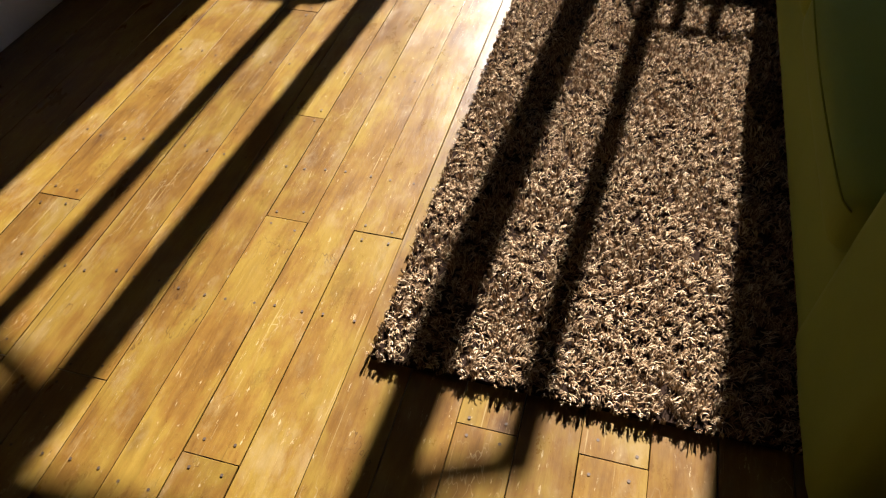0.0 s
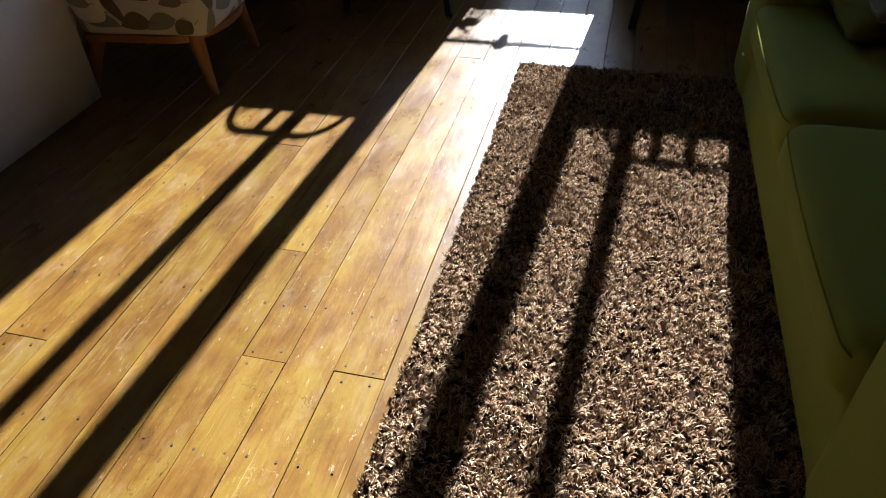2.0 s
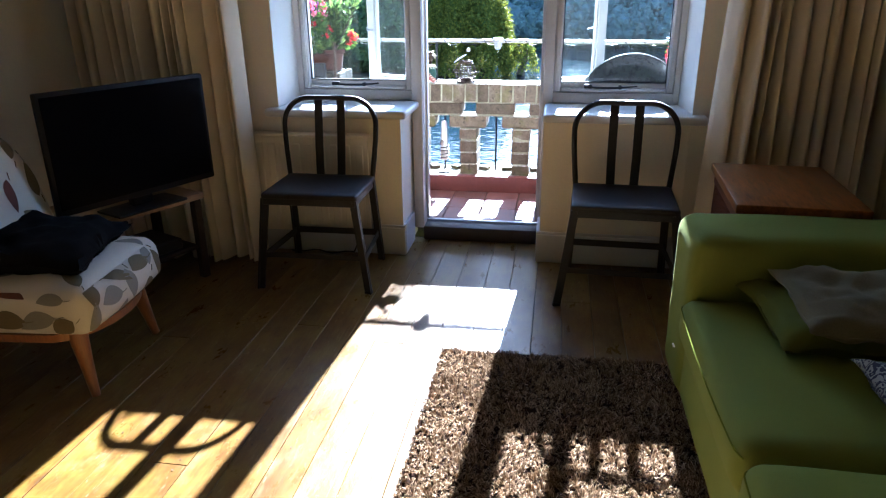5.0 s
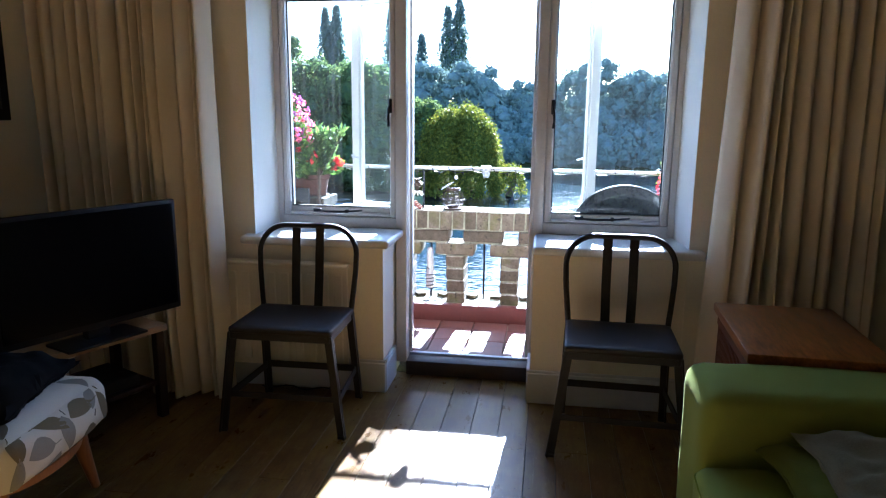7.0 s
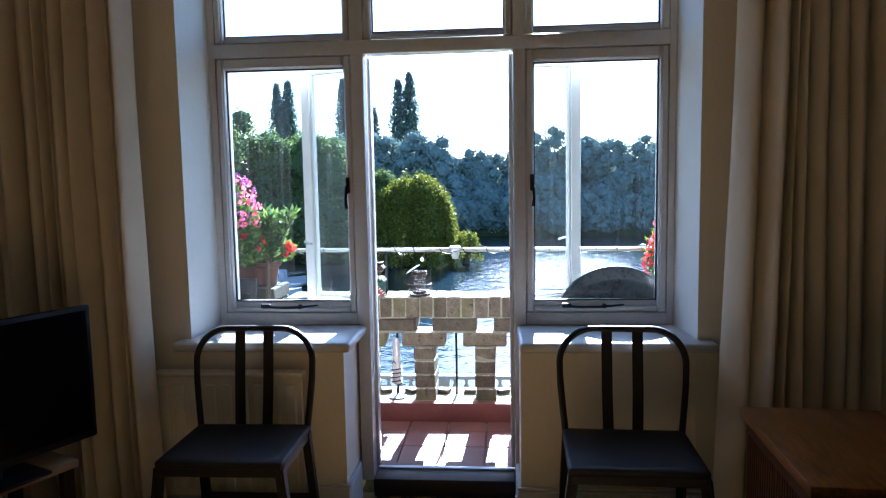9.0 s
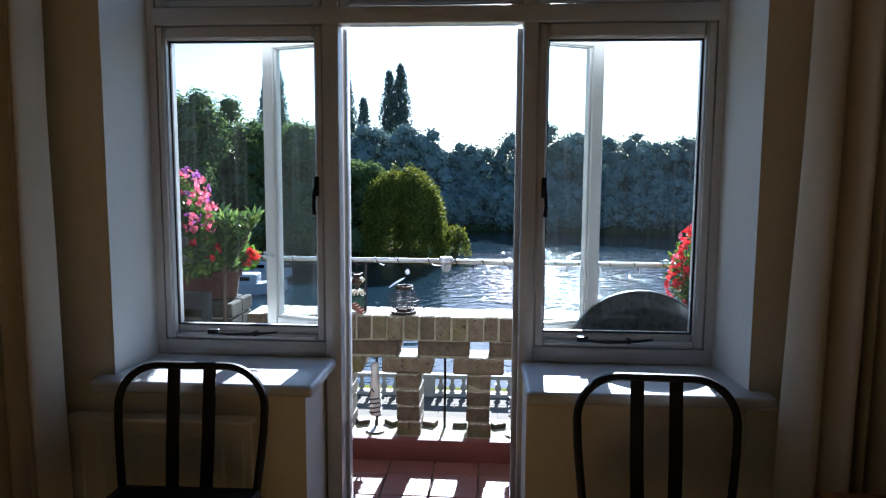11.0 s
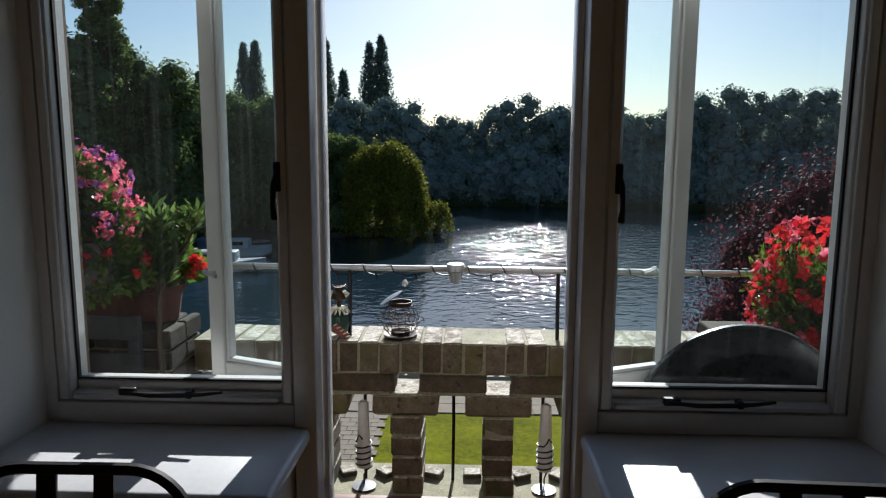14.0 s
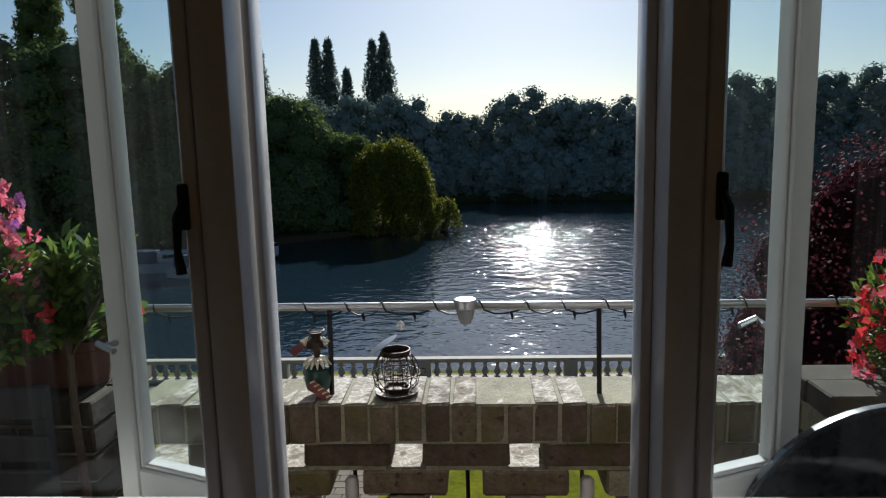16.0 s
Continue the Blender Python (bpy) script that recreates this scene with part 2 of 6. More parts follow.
M_MORTAR = surface("lime_mortar", (0.17, 0.16, 0.105), 0.95, vary=0.45, grain=120, patch=10, relief=0.6, depth=0.004, tint=(0.30, 0.285, 0.19))
M_TILE = surface("red_quarry_tile", (0.165, 0.058, 0.042), 0.55, vary=0.3, grain=50, patch=6, relief=0.2, per_object=0.25)
M_REDPAINT = surface("red_painted_render", (0.135, 0.034, 0.025), 0.6, vary=0.3, grain=40, patch=5, relief=0.3)
M_IRON = surface("black_steel", (0.022, 0.022, 0.024), 0.42, 0.6, vary=0.35, grain=50, patch=6, relief=0.1)
M_CHAIR = surface("dark_bronze_steel", (0.026, 0.025, 0.026), 0.5, 0.2, spec=0.25, vary=0.4, grain=70, patch=6, relief=0.12)
M_RAIL = surface("galvanised_pipe", (0.45, 0.46, 0.47), 0.35, 0.85, vary=0.2, grain=60, patch=8)
M_SOFA = surface("lime_green_upholstery", (0.168, 0.198, 0.030), 0.9, vary=0.16, grain=420, patch=3, relief=0.25, depth=0.0015, spec=0.12)
M_SOFASEAM = surface("dark_green_piping", (0.105, 0.125, 0.010), 0.95, vary=0.2, spec=0.03)
M_CURTAIN = surface("cream_linen_curtain", (0.68, 0.60, 0.475), 0.95, vary=0.14, grain=260, patch=2, relief=0.3, depth=0.001)
M_WOOD = surface("orange_brown_teak", (0.235, 0.085, 0.016), 0.32, vary=0.75, spec=0.25, grain=14, patch=4, relief=0.1, stretch=(6, 1, 6))
M_OAK = surface("pale_oak", (0.36, 0.235, 0.125), 0.55, vary=0.3, grain=14, patch=4, relief=0.1, stretch=(1, 6, 6))
M_BLACK = surface("matt_black_plastic", (0.010, 0.010, 0.011), 0.5, vary=0.3, spec=0.2)
M_SCREEN = surface("black_screen", (0.003, 0.003, 0.004), 0.2, vary=0.1, relief=0.0, spec=0.06)
M_TERRA = surface("terracotta", (0.085, 0.033, 0.021), 0.85, vary=0.3, grain=50, patch=7, relief=0.3)
M_RUBBER = surface("black_rubber", (0.02, 0.02, 0.02), 0.8, vary=0.2)


# ---- shaping helpers ----
def box(bm, x0, x1, y0, y1, z0, z1, bevel=0.0, seg=1):
    vs = [bm.verts.new((x, y, z)) for z in (z0, z1) for y in (y0, y1) for x in (x0, x1)]
    fs = [bm.faces.new([vs[i] for i in q]) for q in ((0, 2, 3, 1), (4, 5, 7, 6), (0, 1, 5, 4), (2, 6, 7, 3), (0, 4, 6, 2), (1, 3, 7, 5))]
    if bevel:
        es = list({e for f in fs for e in f.edges})
        bmesh.ops.bevel(bm, geom=es, offset=bevel, segments=seg, affect="EDGES", profile=0.5)
    return bm


def block(x0, x1, y0, y1, z0, z1, bevel=0.0, seg=1):
    return box(bmesh.new(), x0, x1, y0, y1, z0, z1, bevel, seg)


def tube(bm, path, r, sides=8, cap=True):
    """A round bar along a list of points; r is one radius or one for each point."""
    pts = [Vector(p) for p in path]
    rings, up = [], None
    for i, p in enumerate(pts):
        d = (pts[min(i + 1, len(pts) - 1)] - pts[max(i - 1, 0)]).normalized()
        if up is None:
            up = d.cross(Vector((0.3, 0.5, 0.81))).normalized()
        u = (up - d * up.dot(d)).normalized()
        w = d.cross(u)
        up = u
        rr = r[i] if isinstance(r, (list, tuple)) else r
        rings.append([bm.verts.new(p + (u * math.cos(a) + w * math.sin(a)) * rr) for a in (2 * math.pi * k / sides for k in range(sides))])
    for a, b in zip(rings, rings[1:]):
        for k in range(sides):
            bm.faces.new((a[k], a[(k + 1) % sides], b[(k + 1) % sides], b[k]))
    if cap:
        bm.faces.new(rings[0][::-1])
        bm.faces.new(rings[-1])
    return bm


def lathe(bm, profile, cx=0, cy=0, sides=20, close=True):
    """A turned body from (radius, height) pairs."""
    rings = [[bm.verts.new((cx + r * math.cos(a), cy + r * math.sin(a), z)) for a in (2 * math.pi * k / sides for k in range(sides))] for r, z in profile]
    for a, b in zip(rings, rings[1:]):
        for k in range(sides):
            bm.faces.new((a[k], a[(k + 1) % sides], b[(k + 1) % sides], b[k]))
    if close:
        bm.faces.new(rings[0][::-1])
        bm.faces.new(rings[-1])
    return bm


def strip(bm, path, half_w, half_t, side=Vector((1, 0, 0))):
    """A flat bar along a path, half_w wide along side, half_t thick."""
    pts = [Vector(p) for p in path]
    rings = []
    for i, p in enumerate(pts):
        d = (pts[min(i + 1, len(pts) - 1)] - pts[max(i - 1, 0)]).normalized()
        s = (side - d * side.dot(d)).normalized()
        n = d.cross(s)
        rings.append([bm.verts.new(p + s * a * half_w + n * c * half_t) for a, c in ((-1, -1), (1, -1), (1, 1), (-1, 1))])
    for a, b in zip(rings, rings[1:]):
        for k in range(4):
            bm.faces.new((a[k], a[(k + 1) % 4], b[(k + 1) % 4], b[k]))
    bm.faces.new(rings[0][::-1])
    bm.faces.new(rings[-1])
    return bm


def mesh_of(name, bm, material, smooth=True):
    bmesh.ops.recalc_face_normals(bm, faces=bm.faces[:])
    me = bpy.data.meshes.new(name)
    bm.to_mesh(me)
    bm.free()
    me.materials.append(material)
    if smooth:
        me.shade_smooth()
        me.set_sharp_from_angle(angle=radians(38))
    return me


def part(name, bm, material, parent, label="", smooth=True):
    ob = new(name, mesh_of(name, bm, material, smooth))
    ob.parent = parent
    if label:
        ob["label"] = label
    return ob


def thing(name, label, category, group="", at=None):
    ob = tagged(new(name), label, category, group)
    ob.empty_display_size = 0.1
    if at is not None:
        ob.matrix_world = at
    return ob


def solid(name, bm, material, label, category, group="", kind="", smooth=True):
    return tagged(new(name, mesh_of(name, bm, material, smooth)), label, category, group, kind)


def setting(name, bm, material, label="", category="", smooth=True):
    return tagged(new(name, mesh_of(name, bm, material, smooth)), label, category, "", "structure")


def cushion_bm(w, d, h, puff=1.0, n=14, pinch=0.0, seed=0):
    """A stuffed pad, w by d, h thick in the middle, thin at its seam."""
    bm, rng = bmesh.new(), random.Random(seed)
    def height(u, v):
        e = (1 - abs(u) ** 2.6) * (1 - abs(v) ** 2.6)
        return h * 0.5 * max(e, 0) ** (0.5 * puff)
    def grid(sign):
        rows = []
        for j in range(n + 1):
            row = []
            for i in range(n + 1):
                u, v = i / n * 2 - 1, j / n * 2 - 1
                x = u * w / 2 * (1 - pinch * (1 - v * v) * 0.12)
                y = v * d / 2 * (1 - pinch * (1 - u * u) * 0.12)
                wr = 0.06 * h * noise.noise((u * 3 + seed, v * 3, sign))
                row.append(bm.verts.new((x, y, sign * height(u, v) + wr)))
            rows.append(row)
        for a, b in zip(rows, rows[1:]):
            for i in range(n):
                q = (a[i], a[i + 1], b[i + 1], b[i])
                bm.faces.new(q if sign > 0 else q[::-1])
    grid(1)
    grid(-1)
    bmesh.ops.remove_doubles(bm, verts=bm.verts[:], dist=0.001 + h * 0.13)
    return bm


# ---- room ----
X0, X1, Y0, WALL, CEIL = -2.53, 1.55, -1.6, 4.165, 2.72     # room: side walls, back wall, window wall, ceiling
OX0, OX1, OTOP = -1.462, 0.556, 2.56                         # window opening in the wall
FY, GY = 4.445, 4.49                                        # window frame's inner face, glass
SILL = 0.77

setting("wall_north", block(X0, OX0, WALL, 4.62, 0, CEIL), M_WALL, "cream painted wall beside the garden window", "wall")
bm = block(OX1, X1, WALL, 4.62, 0, CEIL)
setting("wall_north_2", bm, M_WALL, "cream painted wall beside the garden window", "wall")
setting("wall_north_3", block(OX0, OX1, WALL, 4.62, OTOP, CEIL), M_WALL, "cream painted lintel wall over the window", "wall")
setting("wall_north_4", block(OX0, -0.835, WALL + 0.01, 4.55, 0, SILL - 0.03), M_WALL, "cream painted dwarf wall under the window sill", "wall")
setting("wall_north_5", block(-0.122, OX1, WALL + 0.01, 4.55, 0, SILL - 0.03), M_WALL, "cream painted dwarf wall under the window sill", "wall")
# back and east walls toned dark to lower bounced light in the room
M_BACK = surface("low_bounce_wall_tone", (0.34, 0.295, 0.225), 0.8, vary=0.08, grain=90, patch=2, relief=0.1)
setting("wall_west", block(X0 - 0.2, X0, Y0 - 0.2, 4.62, 0, CEIL), M_WALL, "cream painted side wall", "wall")
setting("wall_east", block(X1, X1 + 0.2, Y0 - 0.2, 4.62, 0, CEIL), M_BACK, "side wall toned dark to cut bounced light", "wall")
setting("wall_south", block(X0, X1, Y0 - 0.2, Y0, 0, CEIL), M_BACK, "unseen back wall toned dark to cut bounced light", "wall")
setting("ceiling", block(X0 - 0.2, X1 + 0.2, Y0 - 0.2, 4.62, CEIL, CEIL + 0.2), M_CEIL, "unseen ceiling toned dark to cut bounced light", "ceiling")
floor = setting("floor", block(X0 - 0.1, X1 + 0.1, Y0 - 0.1, 4.5, -0.2, -0.02), M_BLACK, "varnished old pine floorboards with worn patches", "floor")
# splayed white reveals
for nm, xa, xb in (("trim", OX0, -1.452), ("trim_2", OX1, 0.533)):
    bm = bmesh.new()
    s = 1 if xb > xa else -1
    v = [bm.verts.new(p) for z in (SILL, OTOP) for p in ((xa, WALL - 0.003, z), (xb, FY + 0.02, z), (xa, FY + 0.02, z))]
    for q in ((0, 1, 4, 3), (1, 2, 5, 4), (2, 0, 3, 5), (0, 2, 1), (3, 4, 5)):
        bm.faces.new([v[k] for k in q])
    setting(nm, bm, M_REVEAL, "white painted splayed window reveal", "reveal", smooth=False)
# sills with a rounded nose
def sill(name, xa, xb):
    setting(name, block(xa, xb, 4.092, 4.46, SILL - 0.04, SILL, 0.014, 3), M_WHITE, "white glossy painted window sill board", "window sill")
sill("window_sill", -1.515, -0.79)
sill("window_sill_2", -0.128, 0.62)
# skirting
def skirting(name, x0, x1, y0, y1):
    bm = block(x0, x1, y0, y1, 0, 0.15, 0.004)
    box(bm, x0, x1, y0 + 0.004 if y1 - y0 < x1 - x0 else y0, y1, 0.15, 0.165, 0.003)
    setting(name, bm, M_WHITE, "white painted skirting board", "skirting")
skirting("baseboard", X0, -0.82, WALL - 0.012, WALL)
skirting("baseboard_2", -0.137, X1, WALL - 0.012, WALL)
skirting("baseboard_3", -0.835, -0.818, WALL + 0.005, 4.40)
skirting("baseboard_4", -0.139, -0.122, WALL + 0.005, 4.40)
skirting("baseboard_5", X0, X0 + 0.017, Y0, 4.25)

# ---- window and door ----
window = tagged(new("window_1"), "white timber garden window with side lights, top lights and a central doorway", "window", "", "structure")
DL, DR = -0.772, -0.139                                    # clear doorway
bm = block(-1.453, -1.425, FY, 4.55, SILL, OTOP)           # outer frame
box(bm, 0.506, 0.534, FY, 4.55, SILL, OTOP)
part("window_frame", bm, M_UPVC, window)
for xa, xb in ((-0.828, DL), (DR, -0.088)):
    part("mullion", block(xa, xb, FY - 0.012, 4.56, 0.06, OTOP, 0.006, 2), M_UPVC, window)
for xa, xb in ((DL, DL + 0.014), (DR - 0.018, DR)):
    part("door_stop", block(xa, xb, 4.505, 4.565, 0.10, 1.938, 0.004, 2), M_UPVC, window)
part("transom", block(-1.425, 0.506, FY - 0.015, 4.50, 1.94, 1.998, 0.005, 2), M_UPVC, window)
part("window_head", block(-1.425, 0.506, FY, 4.55, 2.5, OTOP), M_UPVC, window)
part("bottom_rail", block(-1.425, -0.828, FY - 0.006, 4.57, SILL, 0.825, 0.005, 2), M_UPVC, window)
part("bottom_rail", block(-0.088, 0.506, FY - 0.006, 4.57, SILL, 0.825, 0.005, 2), M_UPVC, window)


def casement(x0, x1, z0, z1, stile, low, name, handle=None, top=None):
    """A glazed sash: moulded rails and stiles round one pane."""
    top = top or stile
    f = bmesh.new()
    for xa, xb, za, zb in ((x0, x0 + stile, z0, z1), (x1 - stile, x1, z0, z1), (x0 + stile, x1 - stile, z0, z0 + low), (x0 + stile, x1 - stile, z1 - top, z1)):
        inner = zb - 0.024 if za == z0 and zb < z1 else zb      # the bottom rail slopes down to the room
        box(f, xa, xb, 4.476, 4.53, za, zb, 0.004)
        box(f, xa, xb, FY + 0.006, 4.478, za, inner, 0.004)
        box(f, xa + 0.006, xb - 0.006, FY - 0.004, FY + 0.008, za + 0.004, inner - 0.004, 0.003)
    s = part(name, f, M_UPVC, window)
    pane = part("pane", block(x0 + stile - 0.004, x1 - stile + 0.004, GY, GY + 0.006, z0 + low - 0.004, z1 - top + 0.004), M_GLASS, s, "clear glass pane with dried rain marks", False)
    pane.visible_shadow = False
    gasket = bmesh.new()
    gx0, gx1, gz0, gz1 = x0 + stile, x1 - stile, z0 + low, z1 - top
    for xa, xb, za, zb in ((gx0, gx0 + 0.005, gz0, gz1), (gx1 - 0.005, gx1, gz0, gz1), (gx0, gx1, gz0, gz0 + 0.005), (gx0, gx1, gz1 - 0.005, gz1)):
        box(gasket, xa, xb, GY - 0.012, GY - 0.001, za, zb)
    part("gasket", gasket, M_RUBBER, s, "black rubber glazing seal", False)
    return s


left_sash = casement(-1.425, -0.828, 0.825, 1.94, 0.034, 0.046, "casement", top=0.047)
right_sash = casement(-0.088, 0.506, 0.825, 1.94, 0.036, 0.046, "casement", top=0.05)
for xa, xb in ((-1.425, -0.828), (DL, DR), (-0.088, 0.506)):
    casement(xa, xb, 2.0, 2.5, 0.035, 0.035, "top_light")
part("mullion", block(-0.828, DL, FY - 0.008, 4.55, 2.0, 2.5), M_UPVC, window)
part("mullion", block(DR, -0.088, FY - 0.008, 4.55, 2.0, 2.5), M_UPVC, window)


def stay(sash, x):
    """Casement stay: a forged bar with a knob, lying on its rail."""
    b = bmesh.new()
    tube(b, [(x - 0.13, FY - 0.022, 0.857), (x - 0.06, FY - 0.026, 0.852), (x + 0.02, FY - 0.024, 0.853), (x + 0.07, FY - 0.026, 0.857), (x + 0.12, FY - 0.022, 0.862)], [0.004, 0.006, 0.006, 0.005, 0.0035])
    box(b, x - 0.14, x - 0.10, FY - 0.02, FY - 0.004, 0.848, 0.866, 0.002)
    box(b, x + 0.03, x + 0.045, FY - 0.03, FY - 0.004, 0.846, 0.864, 0.002)
    part("stay", b, M_IRON, sash, "dark metal casement stay")


stay(left_sash, -1.12)
stay(right_sash, 0.205)


def latch(sash, x, side):
    b = bmesh.new()
    box(b, x - 0.009, x + 0.009, FY - 0.012, FY - 0.004, 1.35, 1.42, 0.003)
    tube(b, [(x, FY - 0.012, 1.39), (x + 0.004 * side, FY - 0.024, 1.37), (x + 0.008 * side, FY - 0.022, 1.32), (x + 0.005 * side, FY - 0.02, 1.285)], [0.006, 0.0075, 0.006, 0.0085])
    part("latch", b, M_IRON, sash, "dark metal cockspur window handle")


latch(left_sash, -0.855, -1)
latch(right_sash, -0.060, 1)


def door_leaf(name, hinge_x, side, angle, label):
    """A narrow half-glazed door leaf, built shut along +x from its hinge, then swung outwards."""
    w, z0, z1 = 0.328, 0.11, 1.915
    d = tagged(new(name), label, "door", "", "structure")
    f = bmesh.new()
    for xa, xb, za, zb in ((0, 0.05, z0, z1), (w - 0.05, w, z0, z1), (0.05, w - 0.05, z0, z0 + 0.1), (0.05, w - 0.05, z1 - 0.022, z1), (0.05, w - 0.05, 0.80, 0.875)):
        box(f, xa, xb, 0, 0.042, za, zb, 0.004)
    part("door_frame", f, M_UPVC, d)
    part("panel", block(0.05, w - 0.05, 0.012, 0.03, z0 + 0.1, 0.80), M_UPVC, d)
    b = bmesh.new()
    for xa, xb, za, zb in ((0.05, 0.06, 0.875, z1 - 0.022), (w - 0.06, w - 0.05, 0.875, z1 - 0.022), (0.06, w - 0.06, 0.875, 0.885), (0.06, w - 0.06, z1 - 0.026, z1 - 0.022)):
        box(b, xa, xb, 0.006, 0.036, za, zb, 0.003)
    part("glazing_bead", b, M_UPVC, d)
    p = part("pane", block(0.055, w - 0.055, 0.018, 0.023, 0.88, z1 - 0.024), M_GLASS, d, "clear glass pane", False)
    p.visible_shadow = False
    for hz in (0.3, 1.75):
        part("hinge", tube(bmesh.new(), [(-0.004, 0.0, hz), (-0.004, 0.0, hz + 0.09)], 0.008), M_RAIL, d, "steel butt hinge")
    h = bmesh.new()
    tube(h, [(w - 0.025, 0.042, 1.12), (w - 0.025, 0.07, 1.12), (w - 0.03, 0.085, 1.13), (w - 0.07, 0.085, 1.12)], 0.006)
    part("door_handle", h, M_RAIL, d, "steel lever handle")
    m = Matrix.Translation((hinge_x, 4.56, 0)) @ Matrix.Rotation(radians(angle), 4, "Z")
    d.matrix_world = m @ Matrix.Diagonal((side, 1, 1, 1)) if side > 0 else Matrix.Translation((hinge_x, 4.56, 0)) @ Matrix.Rotation(radians(angle), 4, "Z") @ Matrix.Rotation(math.pi, 4, "Z") @ Matrix.Translation((0, -0.042, 0))
    return d


door_leaf("door_1", DL - 0.018, 1, 158.5, "white half-glazed door leaf swung open outwards")
door_leaf("door_2", DR - 0.008, -1, -156.5, "white half-glazed door leaf swung open outwards")
# raised threshold
setting("threshold", block(DL, DR, 4.41, 4.52, 0.0, 0.078, 0.006, 2), surface("dark_stained_oak", (0.045, 0.028, 0.019), 0.6, vary=0.35, stretch=(1, 8, 8)), "dark stained timber door threshold", "threshold")
setting("threshold_3", block(DL, DR, 4.548, 4.63, 0.0, 0.066, 0.003), M_TILE, "red tiled strip outside the door threshold", "threshold")
setting("threshold_2", block(DL, DR, 4.521, 4.547, 0.0, 0.086, 0.004, 2), M_RAIL, "metal weather bar of the doorway", "threshold")

# ---- balcony ----
BF = 0.06
setting("balcony", block(-2.6, 1.6, 4.62, 5.50, -0.15, BF - 0.012), M_MORTAR, "balcony slab with red quarry tiles", "balcony floor")
setting("kerb", block(-1.41, 0.42, 5.20, 5.25, BF - 0.012, 0.167, 0.008, 2), M_REDPAINT, "red painted kerb at the foot of the parapet", "kerb")
setting("kerb_2", block(-2.4, 1.4, 5.25, 5.52, BF - 0.012, 0.163), M_MORTAR, "pale mortar bed of the parapet", "kerb")
# unseen dark facing, added so the sunlit wall bounces less onto the balcony
M_HOUSE = surface("low_bounce_facing", (0.13, 0.085, 0.06), 0.9, vary=0.4, grain=30, patch=6, relief=0.5)
house_front = setting("house_wall", block(-9, X0 - 0.2, 4.4, 4.62, -5.4, 6), M_BRICK, "brick house front beside the room", "wall")
setting("house_wall_2", block(X1 + 0.2, 9, 4.4, 4.62, -5.4, 6), M_BRICK, "brick house front beside the room", "wall")
for nm, xa, xb, za, zb in (("house_wall_4", X0 - 0.2, OX0, -5.4, CEIL + 0.2), ("house_wall_5", OX1, X1 + 0.2, -5.4, CEIL + 0.2), ("house_wall_6", OX0, OX1, OTOP, CEIL + 0.2), ("house_wall_7", OX0, -0.84, 0.05, SILL - 0.03), ("house_wall_8", -0.08, OX1, 0.05, SILL - 0.03)):
    setting(nm, block(xa, xb, 4.625, 4.66, za, zb), M_HOUSE, "unseen dark facing added to cut sunlight bounced off the house", "wall", False)
setting("house_wall_3", block(X0 - 0.2, X1 + 0.2, 4.4, 4.62, CEIL + 0.2, 6), M_BRICK, "brick house front above the window", "wall")

parapet = tagged(new("parapet"), "open-work parapet of weathered grey bricks", "parapet", "", "structure")
PX, PITCH = -0.629, 0.344                                    # centre of one brick pier, spacing
PY0, PY1 = 5.265, 5.47
brick_mesh = {}


def brick(w, d, h, x, y, z, rot=0.0, parent=parapet, mat=None):
    """One worn brick; alike bricks share a mesh."""
    key = (round(w, 3), round(d, 3), round(h, 3), mat)
    if key not in brick_mesh:
        rng = random.Random(len(brick_mesh))
        b = block(-w / 2, w / 2, -d / 2, d / 2, -h / 2, h / 2, 0.006)
        for vtx in b.verts:
            vtx.co += Vector((rng.uniform(-1, 1), rng.uniform(-1, 1), rng.uniform(-1, 1))) * 0.0018
        brick_mesh[key] = mesh_of("brick", b, mat or M_BRICK, False)
    o = new("brick", brick_mesh[key])
    o.parent = parent
    o.matrix_basis = pose(x, y, z, 0, 0, rot)
    return o


rngb = random.Random(4)
def jit(a):
    return rngb.uniform(-a, a)
ymid, dep = (PY0 + PY1) / 2, PY1 - PY0
for k in range(-2, 4):
    cx = PX + PITCH * k
    for r in range(4):                                      # slender pier of stacked bricks
        brick(0.114, dep, 0.0735, cx + jit(0.004), ymid + jit(0.005), 0.195 + r * 0.0785, jit(1.5))
    brick(0.243, dep, 0.072, cx + jit(0.005), ymid + jit(0.006), 0.511, jit(1.2))
    brick(0.248, dep, 0.070, cx + PITCH / 2 + jit(0.004), ymid + jit(0.005), 0.597, jit(1.0))
core = bmesh.new()
for k in range(-2, 4):
    cx = PX + PITCH * k
    box(core, cx - 0.051, cx + 0.051, PY0 + 0.005, PY1 - 0.005, 0.16, 0.48)
    box(core, cx - 0.112, cx + 0.112, PY0 + 0.005, PY1 - 0.005, 0.472, 0.545)
    box(core, cx + PITCH / 2 - 0.114, cx + PITCH / 2 + 0.114, PY0 + 0.005, PY1 - 0.005, 0.550, 0.645)
box(core, -1.41, 0.42, 5.2515, 5.473, 0.638, 0.7545)
part("mortar_joints", core, M_MORTAR, parapet, "pale lime mortar", False)
x = -1.405
while x < 0.42:                                             # coping of bricks on edge
    w = 0.0725
    brick(0.0725, dep + 0.03, 0.116, x + w / 2, ymid - 0.005 + jit(0.005), 0.698 + jit(0.003), jit(1.0))
    x += w + 0.0034 + jit(0.0015)
